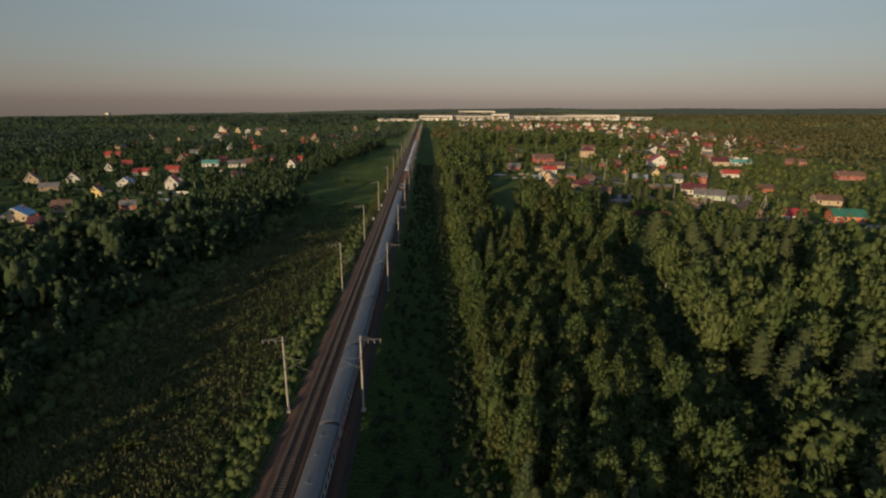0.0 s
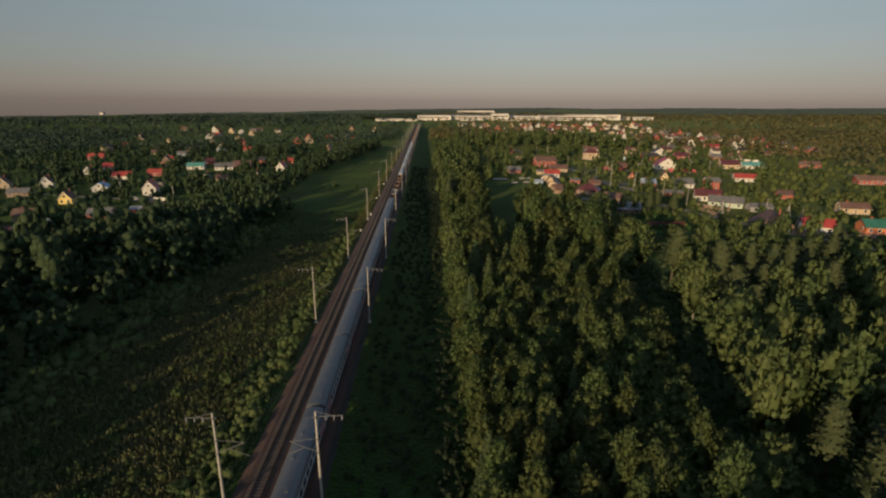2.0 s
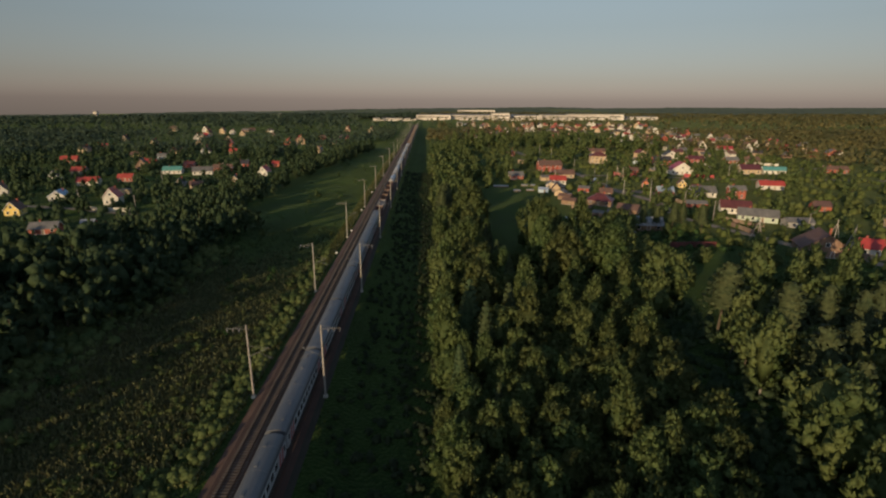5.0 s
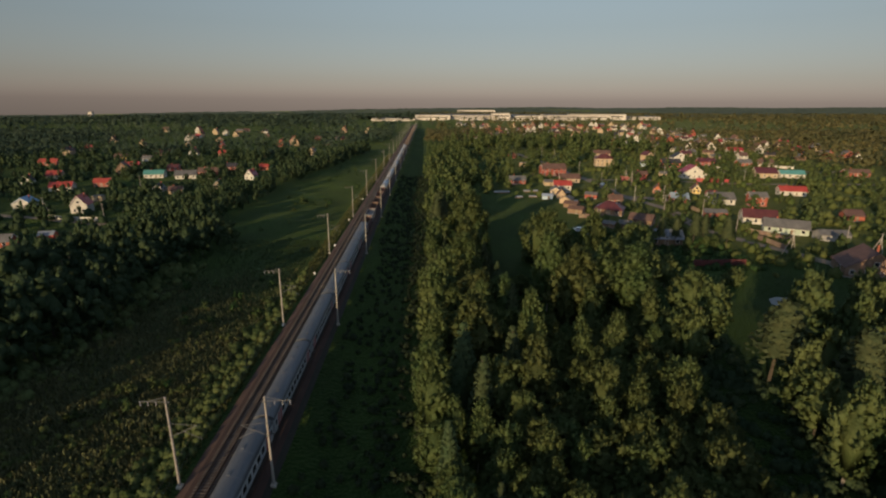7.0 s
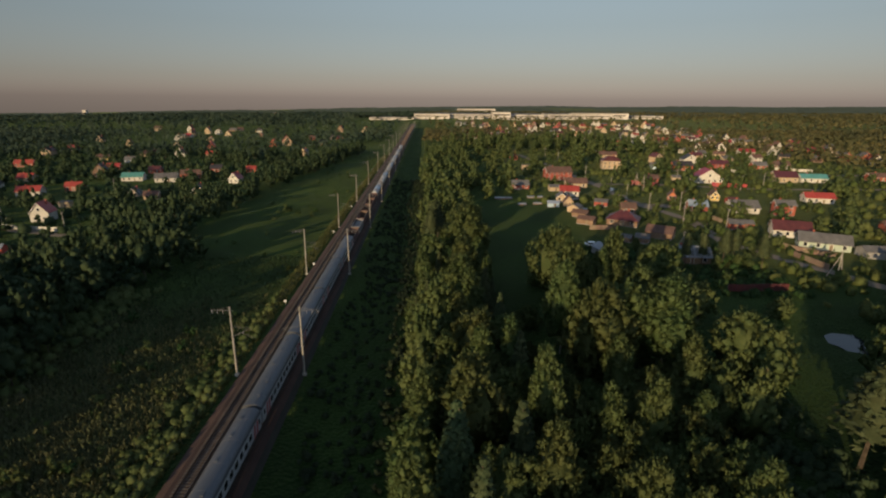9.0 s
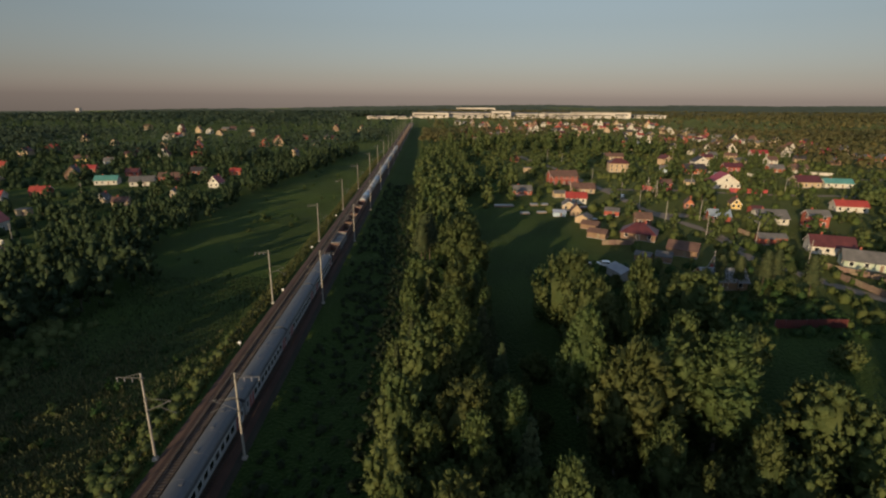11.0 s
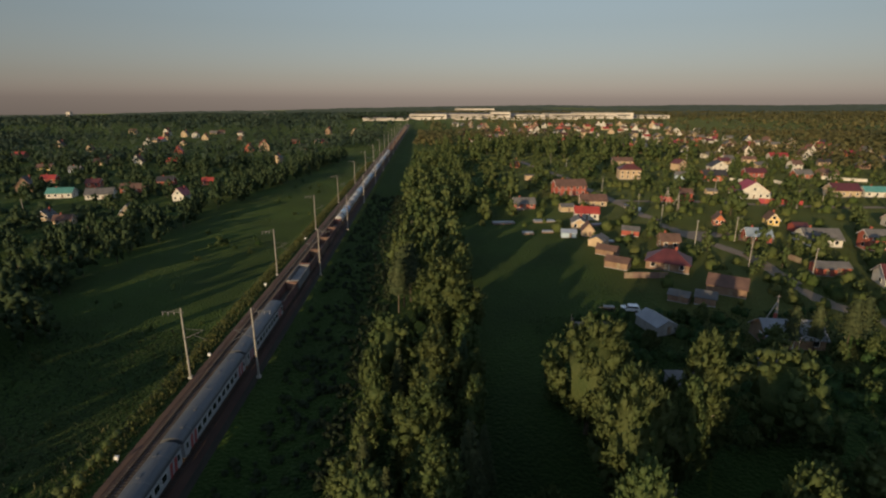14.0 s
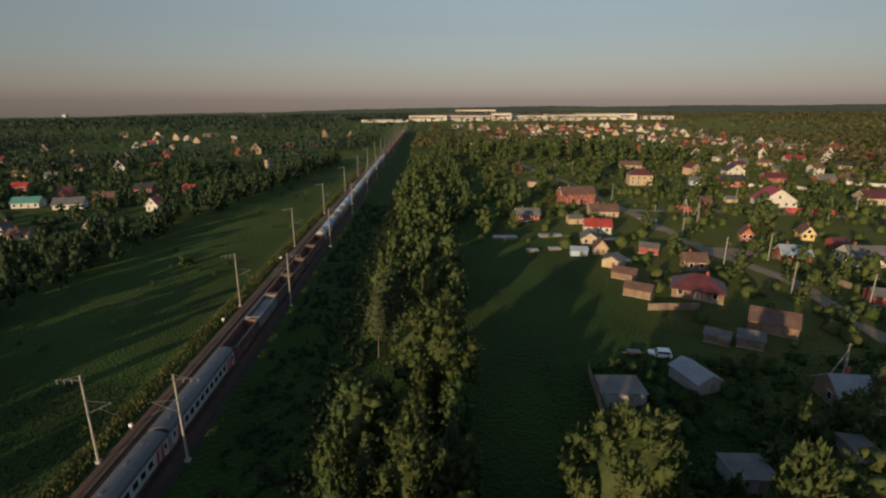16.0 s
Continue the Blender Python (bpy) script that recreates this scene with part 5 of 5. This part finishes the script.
def bush(x, y, s):
    k = TREE_RNG.randrange(4)
    m = pose(x, y, gz(x, y) - 0.1, 0, 0, TREE_RNG.uniform(0, 360)) @ Matrix.Diagonal((s, s, s * TREE_RNG.uniform(0.7, 1.1), 1))
    ob = BUSHES[k] if not used[k] else copy_thing(BUSHES[k], pose(0, 0, 0))
    ob.matrix_basis, used[k] = m, True


for k in range(80):
    y = TREE_RNG.uniform(40, 215)
    bush(TREE_RNG.uniform(-30 if TREE_RNG.random() < 0.6 else -50, -11), y, TREE_RNG.uniform(0.3, 0.85))
for k in range(40):
    bush(TREE_RNG.uniform(-52, -12), TREE_RNG.uniform(215, 480), TREE_RNG.uniform(0.25, 0.7))
for k in range(25):
    bush(TREE_RNG.uniform(66, 130), TREE_RNG.uniform(222, 262), TREE_RNG.uniform(0.4, 0.9))
bush(-37, 330, 1.2), bush(-35.5, 332, 0.9)


def blades(name, n, x0, x1, y0, y1, h, w, mat, label, keep, seed, turn=0.42):
    """Tufts of upright leaves over a stretch of land."""
    rng = np.random.default_rng(seed)
    x, y = rng.uniform(x0, x1, n), rng.uniform(y0, y1, n)
    ok = keep(x, y)
    x, y = x[ok], y[ok]
    z = ground_z(x, y)
    a = rng.uniform(0, 6.28, len(x))
    hh = h * rng.uniform(0.5, 1.25, len(x))
    ux, uy = np.cos(a) * w, np.sin(a) * w
    lx, ly = rng.normal(0, 0.3, len(x)) * hh, rng.normal(0, 0.3, len(x)) * hh
    tilt = rng.normal(0, turn, (len(x), 2))
    Q = np.stack([np.stack([x - ux * 0.5, y - uy * 0.5, z - 0.05], -1), np.stack([x + ux * 0.5, y + uy * 0.5, z - 0.05], -1),
                  np.stack([x + ux + lx, y + uy + ly, z + hh], -1), np.stack([x - ux + lx, y - uy + ly, z + hh * 0.9], -1), np.stack([tilt[:, 0], tilt[:, 1], np.full(len(x), 0.45)], -1)], 1)
    return tagged(new(name, quads_mesh(name, Q, mat)), label, "grass", kind="stuff")


def scrub(name, n, x0, x1, y0, y1, h, keep, mat, label, seed, k=20, size=0.42):
    """Low bushes that run into one another."""
    rng = np.random.default_rng(seed)
    x, y = rng.uniform(x0, x1, n), rng.uniform(y0, y1, n)
    ok = rng.uniform(0, 1, n) < keep(x, y)
    x, y = x[ok], y[ok]
    m = len(x)
    hh = h * rng.uniform(0.45, 1.3, m)
    d = rng.normal(size=(m, k, 3)) + np.array([0, 0, 0.5])
    d[..., 2] = np.abs(d[..., 2])
    d /= np.linalg.norm(d, axis=2, keepdims=True)
    C = np.stack([x, y, ground_z(x, y) + hh * 0.2], -1)
    wide = np.stack([hh * rng.uniform(0.45, 0.8, m), hh * rng.uniform(0.45, 0.8, m), hh * 0.75], -1)[:, None]
    P = C[:, None] + d * wide * rng.uniform(0.7, 1.1, (m, k, 1))
    Q = cards(P.reshape(-1, 3), (d + rng.normal(0, 0.4, d.shape)).reshape(-1, 3), size, rng, d.reshape(-1, 3))
    A, U = np.meshgrid(np.linspace(0, 2 * np.pi, 8), np.array([-0.35, 0.25, 0.8, 1.45]))
    D = np.stack([np.cos(A) * np.cos(U), np.sin(A) * np.cos(U), np.sin(U)], -1)
    lump = 0.76 + 0.16 * np.sin(3 * A + rng.uniform(0, 6.28, (m, 1, 1)) + 5 * U)
    lump[..., -1] = lump[..., 0]
    G = C[:, None, None] + D * wide[:, None] * lump[..., None]
    D = np.broadcast_to(D, G.shape)
    body = woven(G, D)
    Q = np.concatenate([corners(Q), body])
    return tagged(new(name, quads_mesh(name, Q, mat)), label, "scrub", kind="stuff")


near_wood = lambda x, y: np.clip(1.1 - (x + 56) / 13, 0.0, 1)
scrub("scrub", 3000, -60, -14, 35, 230, 2.0, near_wood, LEAF_MASS, "low green scrub at the foot of the wood", 41, 15, 0.4)
scrub("scrub", 2600, -50, -13, 32, 190, 1.0, lambda x, y: (0.5 + 0.4 * np.sin(x * 0.3) * np.sin(y * 0.2) + 0.3 * (x > -22)) * np.clip((192 + 8 * np.sin(x * 0.4) - y) / 50, 0, 1), SCRUB, "olive-brown weeds and low scrub on the meadow", 42, 16, 0.3)
scrub("scrub", 1700, -15, -7.2, 30, 300, 1.35, lambda x, y: np.clip((225 - y) / 80, 0, 0.8), LEAF_MASS, "green weeds and bushes on the railway bank", 43, 14, 0.34)
# the dark sedge colour paints in the shade of this corridor
scrub("scrub", 3600, 8.5, 27, 30, 420, 1.0, lambda x, y: 0.35 + 0.45 * np.clip((x - 15) / 8, 0, 1), SEDGE, "weeds between the railway and the trees, coloured dark for the shade there", 44, 14)
FX, FY, FR = (np.array(v) for v in zip(*FOOT))
LANE = [(110, 560), (124, 470), (127, 400), (131.6, 330.8), (139, 304.1), (135, 267.6), (150, 225), (170, 190)]


def garden(x, y):
    """Where gardens have room for bushes: clear of the houses, the street and the open meadow."""
    clear = np.all(np.hypot(x[:, None] - FX, y[:, None] - FY) > FR + 2.2, axis=1)
    front = np.all(~((np.abs(x[:, None] - FX) < FR) & (FY - y[:, None] > 0) & (FY - y[:, None] < FR + 7)), axis=1)
    street = np.abs(x - np.interp(y, [p[1] for p in LANE[::-1]], [p[0] for p in LANE[::-1]])) > 4.5
    meadow = (x > 46) & (x < np.interp(y, [220, 262, 300, 345, 352], [66, 92, 90, 84, 46])) & (y < 352)
    return clear * np.where(front, 1.0, 0.25) * street * ~meadow


scrub("garden_bushes", 1350, 50, 345, 262, 700, 3.4, garden, SCRUB, "leafy fruit trees and bushes in the village gardens", 51, 20, 0.6)
scrub("garden_bushes", 700, 125, 330, 165, 290, 2.8, lambda x, y: garden(x, y) * (x > np.interp(y, [e[0] for e in EDGE], [e[1] for e in EDGE]) + 14), SCRUB, "leafy bushes and hedges at the village edge", 52, 20, 0.55)
scrub("garden_bushes", 1900, -420, -70, 190, 640, 3.6, lambda x, y: garden(x, y) * (x < np.interp(y, [e[0] for e in LEFT_L], [e[1] for e in LEFT_L])), LEAF_DEEP, "leafy trees and bushes among the village houses", 53, 15, 0.75)
# dark leaves paint in the tree shade that lies over the sheds
scrub("garden_bushes", 300, 64, 128, 214, 262, 2.2, lambda x, y: np.all(np.hypot(x[:, None] - FX, y[:, None] - FY) > FR + 0.8, axis=1) * (x > 70), LEAF_DARK, "overgrown bushes round the sheds, leaves coloured dark for the shade there", 54, 24, 0.5)
RARE = np.random.default_rng(55)
blades("reeds", 80000, -50, -13, 30, 225, 0.95, 0.09, REED, "brown dry reeds and tall weeds on the meadow", lambda x, y: RARE.uniform(0, 1, x.shape) < 0.75 * np.clip((225 + 9 * np.sin(x * 0.4) - y) / 75, 0, 1), 1)
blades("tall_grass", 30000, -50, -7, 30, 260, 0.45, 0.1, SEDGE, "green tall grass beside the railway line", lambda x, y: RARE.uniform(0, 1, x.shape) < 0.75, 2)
# bright blades along the bank paint the sunlit strip
blades("bank_grass", 16000, -11.8, -6.7, 110, 560, 0.55, 0.12, BANK_SUNLIT, "grass on the railway bank, coloured bright yellow-green for the sun on it", lambda x, y: RARE.uniform(0, 1, x.shape) < 0.25 + 0.75 * np.clip((x + 11.8) / 3, 0, 1), 6)
blades("tall_grass", 9000, 60, 130, 215, 262, 0.35, 0.1, SEDGE, "green meadow grass behind the tree belt", lambda x, y: RARE.uniform(0, 1, x.shape) < 0.75, 4)
scrub("undergrowth", 2600, 48, 96, 50, 185, 1.5, lambda x, y: 0.85 * (np.abs(x - np.interp(y, [g[0] for g in GAP], [g[1] for g in GAP])) < 12), LEAF_DEEP, "dark undergrowth on the floor of the clearing", 56, 14, 0.5)

# ---- far woods ----
def far_wood_density(x, y):
    d = np.hypot(x, y)
    v = 0.55 + 0.5 * np.sin(x * 0.011 + 1.3) * np.sin(y * 0.009 + 0.4)
    right = (x > 60) & (x < 0.62 * y + 40) & (y > 640) & (y < 1380)
    left = (x < -60) & (x > -0.55 * y) & (y < 1000)
    v = np.where(right, v * 0.7, np.where(left, v * 0.75, v + 0.4))
    v = np.where((np.abs(x) < 24) & (y < 1400), 0, v)
    v = np.where((x > -150) & (x < 45) & (y > 1150) & (y < 1640), v * 0.2, v)
    v = np.where((x > -160) & (x < 700) & (y > 1230) & (y < 1640), 0.12, v)
    v = np.where((x > -60) & (x < -10) & (y < 620), 0, v)
    return v


def clumps(name, n, y0, y1, spread, size, h, seed, label, side, mat):
    """Far trees, each a handful of leaning sprays."""
    rng = np.random.default_rng(seed)
    y = y0 + (y1 - y0) * np.sqrt(rng.uniform(0, 1, n))
    x = side * rng.uniform(0, 1, n) * (spread * y + 140)
    keep = rng.uniform(0, 1, n) < far_wood_density(x, y)
    keep &= ~((y < 570) & (x > -345) & (x < 335))
    keep &= ~((y < 700) & (x > -60) & (x < 265))
    x, y = x[keep], y[keep]
    m = len(x)
    k = 8
    hh = h * rng.uniform(0.6, 1.25, m)
    d = rng.normal(size=(m, k, 3)) + np.array([0, -0.25, 0.4])
    d /= np.linalg.norm(d, axis=2, keepdims=True)
    C = np.stack([x, y, ground_z(x, y) + hh * 0.55], -1)
    P = C[:, None] + d * np.stack([size * hh / h, size * hh / h, hh * 0.45], -1)[:, None] * rng.uniform(0.6, 1.05, (m, k, 1))
    Q = cards(P.reshape(-1, 3), (d + rng.normal(0, 0.35, d.shape)).reshape(-1, 3), size * 1.05, rng, (d * 0.5 + np.array([0, 0, 0.75])).reshape(-1, 3))
    return tagged(new(name, quads_mesh(name, Q, mat)), label, "woods", kind="stuff")


clumps("far_trees", 6200, 300, 900, 0.95, 2.6, 8.5, 31, "scattered leafy trees among distant gardens", 1, LEAF_HAZED)
clumps("far_trees", 8000, 900, 2000, 1.0, 4.2, 10, 32, "distant leafy woods behind the village", 1, LEAF_HAZED)
clumps("far_trees", 6500, 300, 900, 0.95, 2.6, 9.5, 33, "dark leafy trees among distant gardens and fields", -1, LEAF_HAZED_DARK)
clumps("far_trees", 8500, 900, 2000, 1.0, 4.2, 12, 34, "distant dark woods and hedgerows", -1, LEAF_HAZED_DARK)


def canopy_z(x, y):
    rng = np.random.default_rng(77)
    z = ground_z(x, y)
    bumps = rng.uniform(4, 13, z.shape)
    return z + bumps * far_canopy(x, y) - 3


def far_canopy(x, y):
    return np.clip(0.75 + 0.6 * np.sin(x * 0.0042 + 0.8) * np.sin(y * 0.0046 + 2.1) + 0.3 * np.sin(x * 0.013 + y * 0.01), 0.0, 1)


far = sheet("far_canopy", np.arange(-4400, 4401, 26), np.arange(1620, 4750, 22), canopy_z, FOREST)
tagged(far, "distant dark green forest canopy up to the horizon", "forest", kind="stuff")
